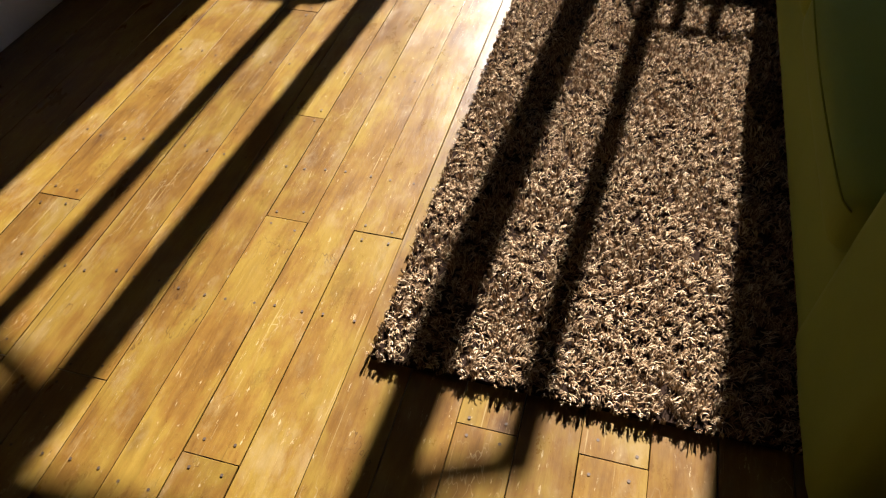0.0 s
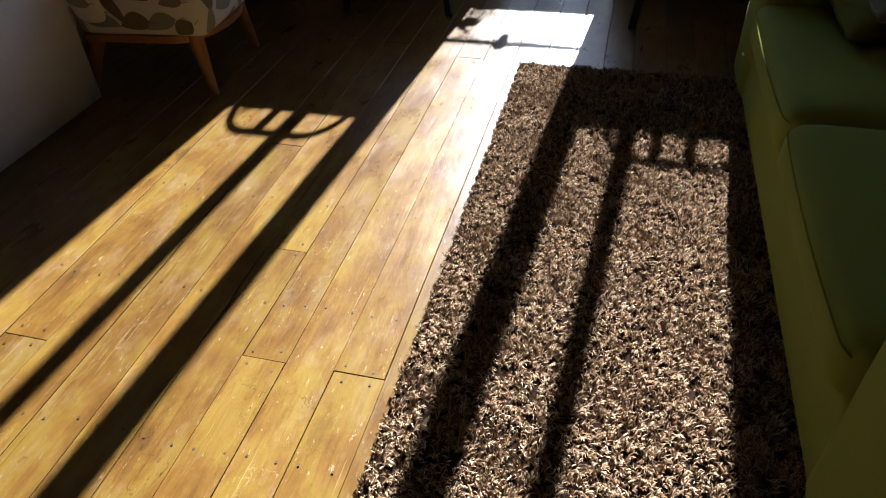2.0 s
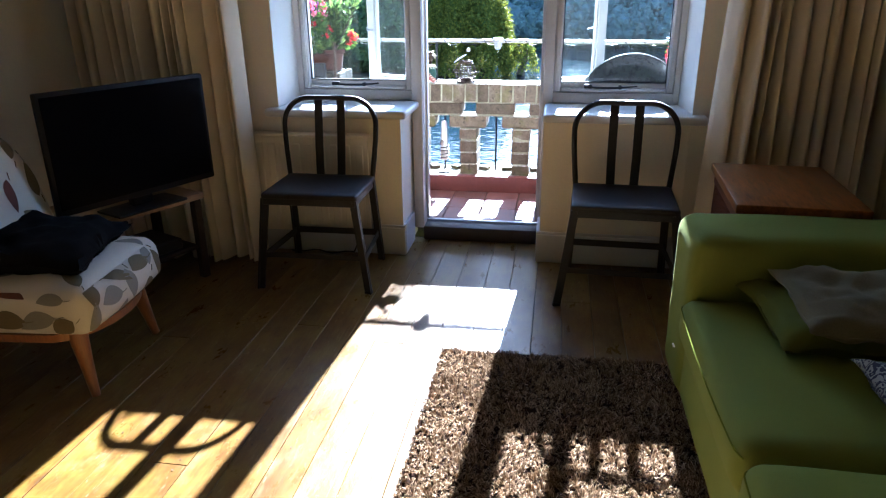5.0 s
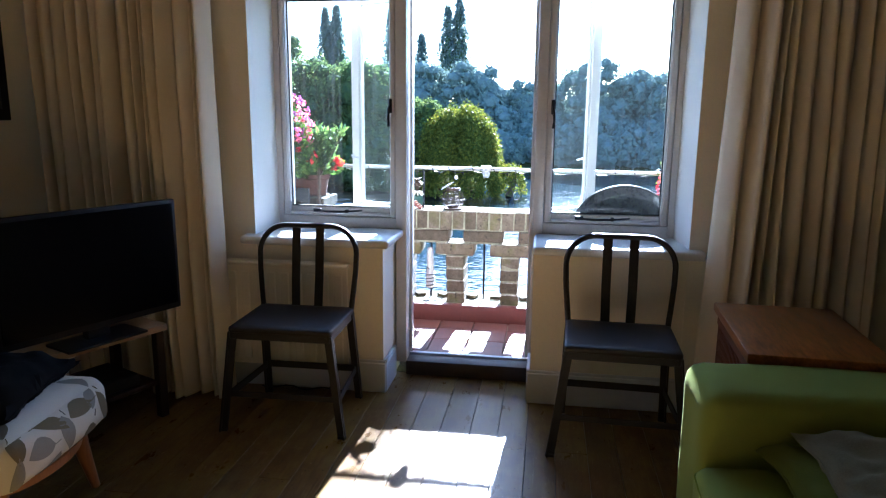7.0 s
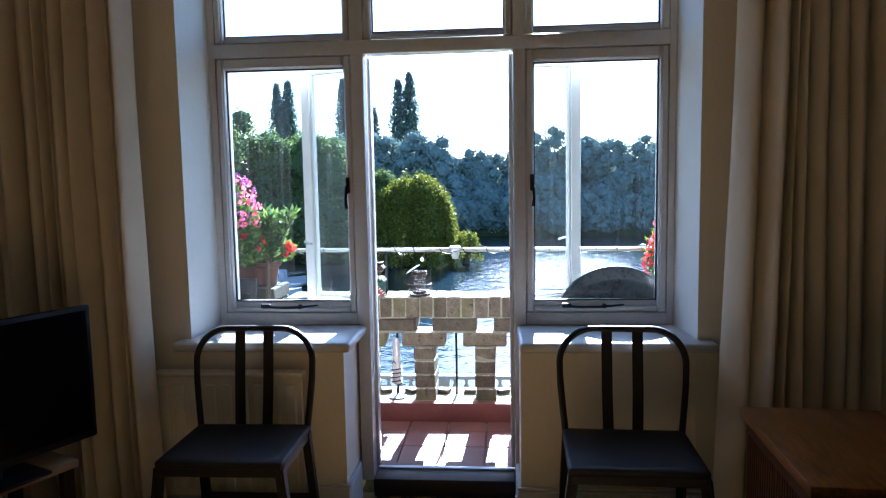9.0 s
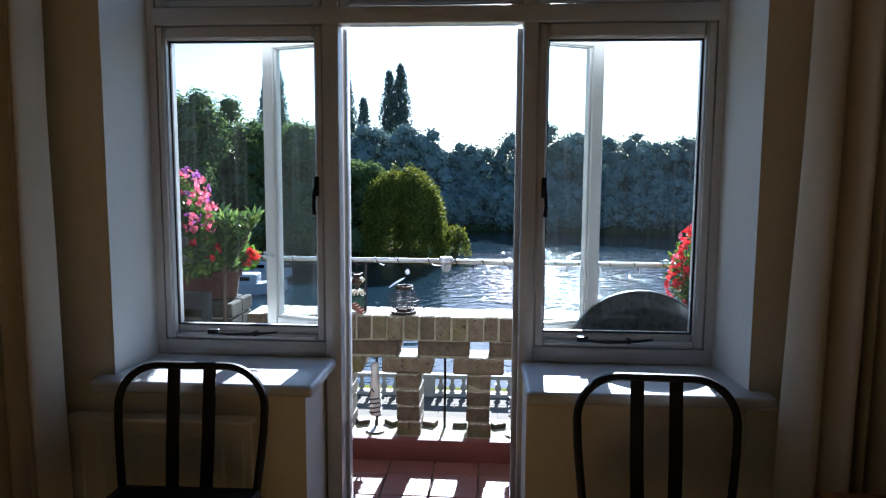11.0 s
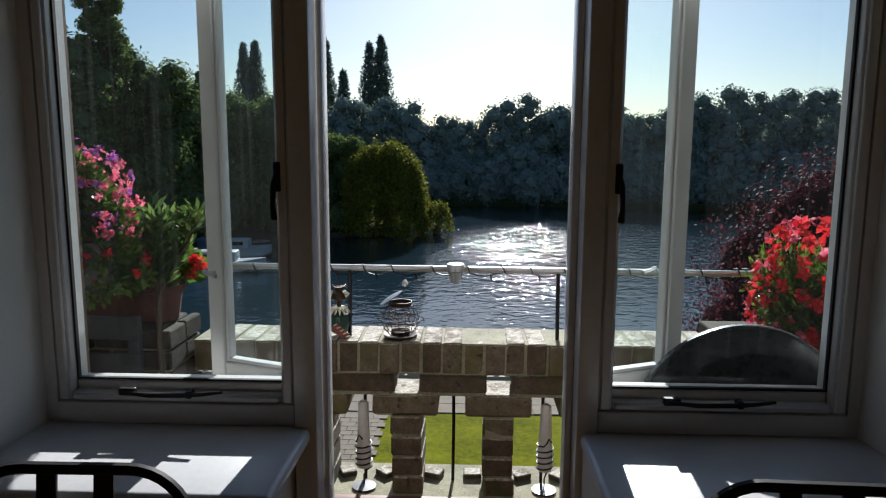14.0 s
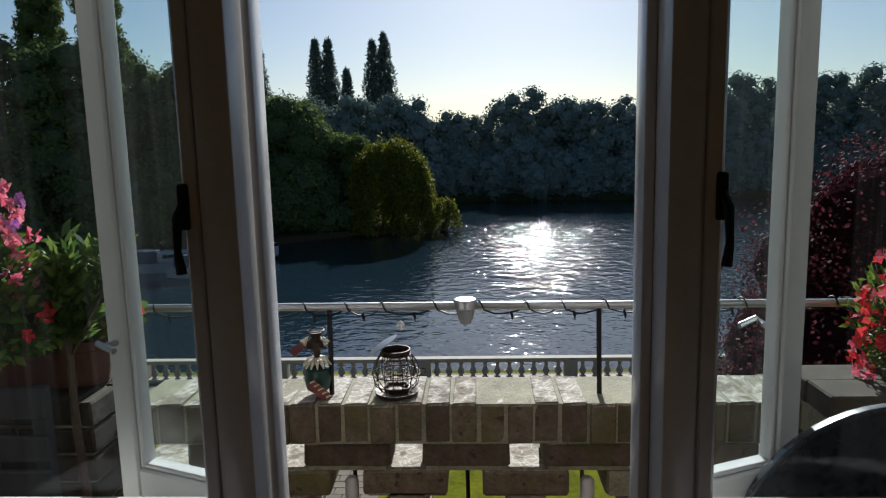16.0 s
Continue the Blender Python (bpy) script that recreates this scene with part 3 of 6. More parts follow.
# end piers in darker brick, its tone varied from brick to brick
M_PIERBRICK = surface("dark_pier_brick", (0.042, 0.036, 0.029), 0.92, vary=0.5, grain=60, patch=9, relief=0.7, depth=0.004, tint=(0.085, 0.077, 0.06), per_object=0.35, spec=0.2)
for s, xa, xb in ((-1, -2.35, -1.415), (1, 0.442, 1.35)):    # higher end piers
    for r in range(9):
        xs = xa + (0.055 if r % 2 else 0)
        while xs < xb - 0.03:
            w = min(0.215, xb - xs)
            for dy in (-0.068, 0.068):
                brick(w, 0.131, 0.066, xs + w / 2, 5.20 + dy + jit(0.003), 0.2 + r * 0.0755 + jit(0.002), jit(0.8), mat=M_PIERBRICK)
            xs += w + 0.01
    part("mortar_joints", block(xa + 0.012, xb - 0.012, 5.078, 5.322, 0.15, 0.826), M_MORTAR, parapet, "pale lime mortar", False)

# quarry tiles
for i in range(20):
    for j in range(3):
        o = new("tile", brick_mesh.get("tile") or mesh_of("tile", block(-0.1025, 0.1025, -0.1025, 0.1025, -0.008, 0.008, 0.003), M_TILE, False))
        brick_mesh["tile"] = o.data
        o.parent = bpy.data.objects["balcony"]
        o.matrix_basis = pose(-2.485 + i * 0.21, 4.735 + j * 0.21, BF - 0.006 + jit(0.001), 0, 0, jit(0.3))

# ---- garden and river, far below ----
LAWN, WATER = -5.85, -6.3
M_GRASS = surface("mown_grass", (0.085, 0.112, 0.003), 0.95, vary=0.55, grain=7, patch=1.1, relief=0.5, depth=0.01, tint=(0.125, 0.130, 0.004), spec=0.02)
M_PAVE = surface("brown_grey_paving", (0.145, 0.12, 0.085), 0.95, vary=0.45, grain=60, patch=2, relief=0.4, per_object=0.2)
M_STONE = surface("weathered_stone", (0.34, 0.31, 0.25), 0.85, vary=0.3, grain=40, patch=4, relief=0.4)


def water_material():
    m, nt, b = base("river_water")
    b.inputs["Base Color"].default_value = (0.009, 0.020, 0.030, 1)
    b.inputs["Roughness"].default_value = 0.045
    geo = nt.nodes.new("ShaderNodeNewGeometry")
    def at(scale, place=(0, 0, 0)):
        mp = nt.nodes.new("ShaderNodeMapping")
        mp.inputs["Scale"].default_value, mp.inputs["Location"].default_value = scale, place
        nt.links.new(geo.outputs["Position"], mp.inputs[0])
        return mp.outputs[0]
    ripple = noise_tex(nt, at((0.95, 1.05, 1)), 1.5, 2.5, 0.56)
    swell = noise_tex(nt, at((0.12, 0.3, 1)), 0.9, 2, 0.5)
    # a breeze ruffles the open middle of the river; the banks lie calm
    ball = nt.nodes.new("ShaderNodeTexGradient")
    ball.gradient_type = "SPHERICAL"
    nt.links.new(at((1 / 26, 1 / 30, 1 / 60), (-14 / 26, -57 / 30, 0)), ball.inputs[0])
    breeze = nt.nodes.new("ShaderNodeMapRange")
    breeze.inputs[1].default_value, breeze.inputs[2].default_value, breeze.inputs[3].default_value, breeze.inputs[4].default_value = 0.12, 0.6, 0.28, 1.0
    nt.links.new(ball.outputs["Fac"], breeze.inputs[0])
    patchy = nt.nodes.new("ShaderNodeMath")
    patchy.operation = "MULTIPLY"
    nt.links.new(breeze.outputs[0], patchy.inputs[0])
    nt.links.new(blend(nt, 0.25, ripple, swell), patchy.inputs[1])
    b.inputs["IOR"].default_value = 1.45
    bump(nt, patchy.outputs[0], 1.0, 0.28, b)
    return m


bm = bmesh.new()
bmesh.ops.create_grid(bm, x_segments=8, y_segments=8, size=1500)
ground = setting("water", bm, water_material(), "broad calm river glittering in low sun", "river", False)
ground.location = (0, 1526, WATER)
setting("ground", block(-60, 60, 4.0, 25.2, LAWN - 1.4, LAWN - 0.02), M_GRASS, "mown green lawn beside the river", "lawn")
terrace = setting("pavement", block(-60, 60, 21.2, 24.9, LAWN - 0.1, LAWN - 0.015), M_PAVE, "grey paved riverside terrace", "pavement")
path_bed = setting("pavement_2", block(-6.5, -2.68, 5.0, 21.2, LAWN - 0.1, LAWN - 0.015), M_PAVE, "grey paved garden path", "pavement")


def balustrade(x0, x1, y):
    """A stone river balustrade with turned balusters between piers."""
    t = thing("balustrade", "pale stone balustrade with turned balusters on the river edge", "balustrade")
    part("top_rail", block(x0, x1, y - 0.16, y + 0.16, LAWN + 0.62, LAWN + 0.74, 0.02), M_STONE, t)
    part("plinth", block(x0, x1, y - 0.15, y + 0.15, LAWN, LAWN + 0.12, 0.02), M_STONE, t)
    prof = [(0.10, 0.12), (0.10, 0.15), (0.055, 0.17), (0.115, 0.26), (0.10, 0.33), (0.045, 0.46), (0.065, 0.50), (0.05, 0.54), (0.09, 0.58), (0.09, 0.62)]
    me = mesh_of("baluster", lathe(bmesh.new(), prof, 0, 0, 8), M_STONE)
    pier = mesh_of("pier", block(-0.2, 0.2, -0.19, 0.19, 0.0, 0.70, 0.02), M_STONE)
    n = int((x1 - x0) / 0.38)
    for i in range(n):
        o = new("pier" if i % 12 == 0 else "baluster", pier if i % 12 == 0 else me)
        o.parent = t
        o.matrix_basis = pose(x0 + (i + 0.5) * 0.38, y, LAWN)
    return t


balustrade(-16, 14, 24.2)
# ---- soft furnishings ----
def cube_face(face, u, v):
    return ((1, u, v), (-1, -u, v), (-u, 1, v), (u, -1, v), (u, v, 1), (u, -v, -1))[face]


def soft_map(c, half, r, crown, bow):
    """A point of the unit cube's surface on a rounded, stuffed block."""
    p = Vector((c[0] * half[0], c[1] * half[1], c[2] * half[2]))
    inner = Vector([max(-(h - r), min(h - r, q)) for h, q in zip(half, p)])
    d = p - inner
    n = d.normalized() if d.length > 1e-6 else Vector(c).normalized()
    q = inner + n * r if d.length > 1e-6 else p
    q.z += crown * (1 - c[0] ** 2) * (1 - c[1] ** 2) * (1 if c[2] > 0 else 0.0) * max(c[2], 0)
    q.x += bow * (1 - c[1] ** 2) * (1 - c[2] ** 2) * max(c[0], 0)
    return q


def soft_block(size, r=0.05, crown=0.0, bow=0.0, n=12, wrinkle=0.0, seed=0, shape=None):
    bm, half = bmesh.new(), [s / 2 for s in size]
    cuts = sorted({-1 + 2 * k / n for k in range(n + 1)})
    for face in range(6):
        rows = []
        for v in cuts:
            row = []
            for u in cuts:
                q = soft_map(cube_face(face, math.sin(u * math.pi / 2), math.sin(v * math.pi / 2)), half, r, crown, bow)
                if wrinkle:
                    q += Vector((0, 0, 1)) * wrinkle * noise.noise(q * 7 + Vector((seed, 0, 0))) + Vector((1, 0, 0)) * wrinkle * 0.6 * noise.noise(q * 9 + Vector((0, seed, 5)))
                row.append(bm.verts.new(shape(q) if shape else q))
            rows.append(row)
        for a, b in zip(rows, rows[1:]):
            for i in range(n):
                bm.faces.new((a[i], a[i + 1], b[i + 1], b[i]))
    bmesh.ops.remove_doubles(bm, verts=bm.verts[:], dist=0.0006)
    return bm


def moved(bm, m):
    bmesh.ops.transform(bm, matrix=m, verts=bm.verts[:])
    return bm


# sofa along the east wall
sofa = thing("sofa", "lime green upholstered sofa with loose seat cushions", "sofa", at=pose(0.88, 1.8, 0))
def sofa_part(name, x0, x1, y0, y1, z0, z1, r, parent=None, **kw):
    b = soft_block((x1 - x0, y1 - y0, z1 - z0), r, **kw)
    o = part(name, moved(b, Matrix.Translation(((x0 + x1) / 2 - 0.88, (y0 + y1) / 2 - 1.8, (z0 + z1) / 2))), M_SOFA, parent or sofa)
    return o


sofa_part("base", 0.378, 1.36, 1.06, 3.15, 0.05, 0.31, 0.03, n=10)
arm = sofa_part("armrest", 0.362, 1.36, 2.86, 3.178, 0.045, 0.617, 0.055, n=14, crown=0.008, wrinkle=0.006, seed=3)
sofa_part("armrest", 0.362, 1.36, 0.93, 1.332, 0.045, 0.617, 0.06, n=16, crown=0.008, wrinkle=0.006, seed=6)
sofa_part("backrest", 1.14, 1.42, 1.33, 2.88, 0.30, 0.74, 0.06, n=12, crown=0.01)
for k, (ya, yb) in enumerate(((2.10, 2.895), (1.322, 2.10))):
    c = sofa_part("seat_cushion", 0.345, 1.16, ya + 0.003, yb - 0.003, 0.275, 0.42, 0.05, n=16, crown=0.022, bow=0.02, wrinkle=0.007, seed=k * 4)
    for zz in (0.425,):
        pts = []
        for a in range(41):
            u = -1 + 2 * a / 40
            q = soft_map((1, u, 0.62), [0.4075, (yb - ya) / 2 - 0.003, 0.0725], 0.05, 0, 0.02)
            pts.append((-(q.x) + (0.345 + 1.16) / 2 - 0.88 - 0.001, q.y + (ya + yb) / 2 - 1.8, 0.3475 + q.z + 0.001))
        part("piping", tube(bmesh.new(), pts, 0.002, 5), M_SOFASEAM, c, "dark green seam piping")
for xx in (0.47, 1.3):
    for yy in (1.12, 3.08):
        part("foot", block(xx - 0.03 - 0.88, xx + 0.03 - 0.88, yy - 0.03 - 1.8, yy + 0.03 - 1.8, 0, 0.055, 0.005), M_BLACK, sofa)
part("piping", tube(bmesh.new(), [(0.370 - 0.88 + 0.0008 * k, 2.895 - 1.8, 0.415 + 0.028 * k) for k in range(6)], 0.003, 5), M_SOFASEAM, arm, "dark green seam piping")
tagpart = part("tag", block(0.356 - 0.88, 0.368 - 0.88, 2.95 - 1.8, 2.975 - 1.8, 0.20, 0.203), M_WHITE, sofa, "small white label tag")


def pillow(name, label, mat, w, d, h, m, seed, puff=1.0):
    o = tagged(new(name), label, "cushion")
    b = cushion_bm(w, d, h, puff, 34, 0.6, seed)
    for v in b.verts:
        v.co.z += 0.016 * noise.noise(v.co * 8 + Vector((seed, 1, 2))) + 0.016 * noise.noise(v.co * 16 + Vector((seed, 1, 2))) + 0.005 * noise.noise(v.co * 34 + Vector((seed, 5, 2)))
    part("cover", b, mat, o)
    edge = []
    for k in range(65):
        a = 2 * math.pi * k / 64
        c, s = math.cos(a), math.sin(a)
        e = max(abs(c), abs(s)) ** 0.92
        u, v = c / e, s / e
        edge.append((u * w / 2 * (1 - 0.072 * (1 - min(1, v * v))), v * d / 2 * (1 - 0.072 * (1 - min(1, u * u))), 0.016 * noise.noise(Vector((u * w / 2, v * d / 2, 0)) * 8 + Vector((seed, 1, 2)))))
    part("piping", tube(bmesh.new(), edge, 0.0035, 5), mat, o)
    o.matrix_world = m
    return o


M_PILLOWG = surface("moss_green_cotton", (0.095, 0.108, 0.012), 0.95, spec=0.1, vary=0.2, grain=260, patch=5, relief=0.3)
M_PILLOWT = surface("grey_taupe_linen", (0.135, 0.12, 0.065), 0.95, spec=0.1, vary=0.3, grain=220, patch=7, relief=0.4)
M_DARKCLOTH = surface("black_wool", (0.007, 0.007, 0.008), 0.95, spec=0.05, vary=0.4, grain=120, patch=8, relief=0.5)


def printed_cloth():
    """Navy and white scrolling block print."""
    m, nt, b = base("navy_scroll_print")
    v = coords(nt, "Object", (1, 1, 1))
    w = nt.nodes.new("ShaderNodeTexWave")
    w.wave_type = "RINGS"
    w.inputs["Scale"].default_value, w.inputs["Distortion"].default_value, w.inputs["Detail"].default_value, w.inputs["Detail Scale"].default_value = 9.0, 22.0, 2.0, 4.0
    nt.links.new(v, w.inputs["Vector"])
    col = ramp(nt, w.outputs["Fac"], ((0.48, (0.018, 0.022, 0.045)), (0.60, (0.26, 0.26, 0.23))))
    nt.links.new(col, b.inputs["Base Color"])
    b.inputs["Roughness"].default_value = 0.9
    return m


M_PRINT = printed_cloth()
pillow("cushion", "moss green cotton cushion lying flat on the sofa", M_PILLOWG, 0.52, 0.42, 0.10, pose(0.765, 2.685, 0.474, 1, 1, 4), 1, 0.7)
pillow("cushion", "grey taupe linen cushion on top of another cushion", M_PILLOWT, 0.54, 0.39, 0.07, pose(0.84, 2.64, 0.538, 3, -1, 0), 2, 0.7)
pillow("cushion", "navy and white scroll-print cushion with a pale edge", M_PRINT, 0.44, 0.42, 0.09, pose(0.865, 2.165, 0.487, 3, 4, 4), 3, 0.7)

# ---- shaggy rug ----
RX0, RX1, RY0, RY1 = -0.458, 0.80, 1.085, 3.165
rug = thing("rug", "brown and cream shaggy long-pile rug on the floorboards", "rug", at=pose((RX0 + RX1) / 2, (RY0 + RY1) / 2, 0))
M_RUGBACK = surface("brown_rug_backing", (0.022, 0.013, 0.009), 1.0, vary=0.3, spec=0.0)
cxr, cyr = (RX0 + RX1) / 2, (RY0 + RY1) / 2
part("backing", block(RX0 - cxr, RX1 - cxr, RY0 - cyr, RY1 - cyr, 0.001, 0.012, 0.003), M_RUGBACK, rug)


def pile():
    """Yarn tufts: curved, tapering blades that lean in drifting directions."""
    rng = np.random.default_rng(5)
    step = 0.0112
    gx, gy = np.meshgrid(np.arange(RX0, RX1, step), np.arange(RY0, RY1, step))
    tx = (gx + rng.uniform(-0.55, 0.55, gx.shape) * step).ravel()
    ty = (gy + rng.uniform(-0.55, 0.55, gy.shape) * step).ravel()
    keep = (np.sin(tx * 170 + 3 * np.sin(ty * 61)) * np.cos(ty * 158 + 2 * np.sin(tx * 67)) + rng.normal(0, 0.25, len(tx))) < 0.42
    tx, ty = tx[keep], ty[keep]
    n = len(tx)
    verts, faces = [], []
    drift = np.sin(tx * 17 + np.cos(ty * 13) * 2) * 1.1 + np.cos(ty * 21 + tx * 9) * 1.1 + rng.normal(0, 1.2, n)
    tuft_len, tuft_lean = rng.uniform(0.019, 0.031, n), rng.uniform(0.4, 0.97, n)
    for k in range(9):
        ang = drift + rng.normal(0, 0.75, n)
        length = tuft_len * rng.uniform(0.8, 1.1, n)
        lean = np.clip(tuft_lean + rng.normal(0, 0.13, n), 0.05, 1.0)
        wid = rng.uniform(0.0007, 0.0012, n)
        dx, dy = np.cos(ang), np.sin(ang)
        ex = np.minimum(np.minimum(tx - RX0, RX1 - tx), np.minimum(ty - RY0, RY1 - ty))
        lean = lean * np.clip(0.3 + ex / 0.03, 0.3, 1)
        edge = np.clip(0.55 + ex / 0.04, 0.55, 1)
        bx, by = tx + rng.normal(0, .0022, n), ty + rng.normal(0, .0022, n)
        rows = []
        for along, up, w in ((0.0, 0.0, 1.0), (0.3, 0.55, 1.15), (0.68, 0.93, 1.0), (1.0, 0.98 - 0.1 * (k % 3), 0.3)):
            x = bx + dx * length * lean * along
            y = by + dy * length * lean * along
            z = 0.008 + up * length * np.sqrt(np.clip(1.08 - lean ** 2, 0.08, 1)) * 0.82 * edge
            rows.append((np.stack([x - dy * wid * w, y + dx * wid * w, z], 1), np.stack([x + dy * wid * w, y - dx * wid * w, z + 0.0008], 1)))
        b0 = sum(len(v) for v in verts)
        verts.append(np.concatenate([np.stack([a, b], 1).reshape(-1, 3) for a, b in rows]))
        idx = np.arange(n)
        for r in range(3):
            a = b0 + r * 2 * n + idx * 2
            c = b0 + (r + 1) * 2 * n + idx * 2
            faces.append(np.stack([a, a + 1, c + 1, c], 1))
    v = np.concatenate(verts) - np.array([cxr, cyr, 0])
    f = np.concatenate(faces)
    me = bpy.data.meshes.new("shag")
    me.from_pydata(v.tolist(), [], f.tolist())
    m = leafy("shag_yarn", (0.095, 0.052, 0.025), (0.225, 0.140, 0.074), (0.54, 0.385, 0.235), 0.03, 0.95, 0.02)
    me.materials.append(m)
    me.shade_smooth()
    o = new("shag", me)
    o.parent = rug
    tagged(o, "brown and cream yarn tufts", kind="stuff")


pile()

# ---- steel chairs ----
def steel_chair():
    """Hoop-backed pressed steel chair; origin on the floor under its seat, front towards -y."""
    c = thing("chair", "dark steel chair with hoop back and two flat slats", "chair", "chairs at the window")
    seat = soft_block((0.445, 0.375, 0.03), 0.012, n=10)
    for v in seat.verts:
        r = (v.co.x / 0.2) ** 2 + (v.co.y / 0.17) ** 2
        if v.co.z > 0:
            v.co.z -= 0.010 * max(0.0, 1 - r)
    part("seat", moved(seat, Matrix.Translation((0, 0, 0.454))), M_CHAIR, c)
    apron = bmesh.new()
    for xa, xb, ya, yb in ((-0.215, 0.215, -0.183, -0.176), (-0.2, 0.2, 0.176, 0.183), (-0.218, -0.211, -0.18, 0.18), (0.211, 0.218, -0.18, 0.18)):
        box(apron, xa, xb, ya, yb, 0.413, 0.450, 0.002)
    part("apron", apron, M_CHAIR, c)
    feet = {}
    for sx in (-1, 1):
        for sy, ty, fy in ((-1, -0.172, -0.19), (1, 0.165, 0.24)):
            top, foot = Vector((sx * 0.205, ty, 0.443)), Vector((sx * 0.262 if sy < 0 else sx * 0.225, fy, 0.0))
            feet[sx, sy] = (top, foot)
            leg = bmesh.new()
            strip(leg, [top, top.lerp(foot, 0.5), foot], 0.017, 0.004)
            strip(leg, [top + Vector((sx * 0.015, sy * -0.0, 0)), foot + Vector((sx * 0.011, 0, 0))], 0.016, 0.0035, Vector((0, 1, 0)))
            part("leg", leg, M_CHAIR, c)
    def at(sx, sy, z):
        a, b = feet[sx, sy]
        return a.lerp(b, (a.z - z) / (a.z - b.z))
    for sx in (-1, 1):
        part("stretcher", strip(bmesh.new(), [at(sx, -1, 0.155), at(sx, 1, 0.155)], 0.016, 0.003, Vector((0, 0, 1))), M_CHAIR, c)
    part("stretcher", strip(bmesh.new(), [at(-1, 1, 0.16), at(1, 1, 0.16)], 0.016, 0.003, Vector((0, 0, 1))), M_CHAIR, c)
    part("stretcher", strip(bmesh.new(), [at(-1, -1, 0.17), at(1, -1, 0.17)], 0.012, 0.003, Vector((0, 0, 1))), M_CHAIR, c)
    hoop, hw, zt, rad = [], 0.230, 0.836, 0.125
    def back_y(z):
        return 0.178 + (z - 0.46) * 0.14
    for z, pull in ((0.43, 0.022), (0.50, 0.015), (0.57, 0.008), (0.64, 0.002), (zt - rad, 0.0)):
        hoop.append((-hw + pull, back_y(z), z))
    for k in range(1, 10):
        a = math.pi - math.pi / 2 * k / 9
        z = zt - rad + rad * math.sin(a)
        hoop.append((-hw + rad + rad * math.cos(a), back_y(z), z))
    hoop += [(-x, y, z) for x, y, z in reversed(hoop)]
    hb = bmesh.new()
    tube(hb, hoop, 0.0125, 8)
    part("back_hoop", hb, M_CHAIR, c)
    for x in (-0.056, 0.056):
        part("back_slat", strip(bmesh.new(), [(x * 0.95, back_y(0.46), 0.46), (x, back_y(0.6), 0.6), (x, back_y(0.75), 0.75), (x, back_y(zt - 0.006), zt - 0.006)], 0.0195, 0.003), M_CHAIR, c)
    for sx in (-1, 1):
        part("rivet", lathe(bmesh.new(), [(0.006, 0), (0.005, 0.003), (0.001, 0.004)], 0, 0, 8), M_CHAIR, c).matrix_basis = pose(sx * 0.2, -0.184, 0.436, 90, 0, 0)
    for key, (a, b) in feet.items():
        part("foot_cap", block(b.x - 0.018, b.x + 0.018, b.y - 0.01, b.y + 0.01, 0, 0.014, 0.003), M_RUBBER, c)
    return c


chair = steel_chair()
chair.matrix_world = pose(-1.155, 3.835, 0, 0, 0, 1)
second = copy_thing(chair, pose(0.243, 3.825, 0, 0, 0, -2))
second["label"] = "dark steel chair with hoop back standing beside the side table"

# ---- flowered armchair ----
M_CREAM = surface("cream_leaf_print_cotton", (0.54, 0.50, 0.43), 0.9, vary=0.08, grain=300, patch=4, relief=0.25)
PRINTS = [surface("olive_leaf_print", (0.125, 0.10, 0.05), 0.9, vary=0.2, grain=200), surface("russet_leaf_print", (0.11, 0.035, 0.022), 0.9, vary=0.2, grain=200), surface("grey_leaf_print", (0.20, 0.19, 0.165), 0.9, vary=0.2, grain=200)]
M_LEGWOOD = surface("varnished_beech", (0.30, 0.12, 0.035), 0.35, vary=0.3, grain=20, patch=5, stretch=(5, 5, 1))
armchair = thing("armchair", "cream armless lounge chair with brown leaf print and tapered wooden legs", "armchair", at=pose(-1.865, 2.885, 0, 0, 0, 6))


def lean_back(q):
    """The back leans away as it rises, and its top is rounded."""
    z = q.z + 0.28
    w = 1 - 0.42 * max(0.0, (z - 0.28) / 0.28) ** 2.6
    return Vector((q.x + 0.045 - z * 0.25, q.y * w, z))


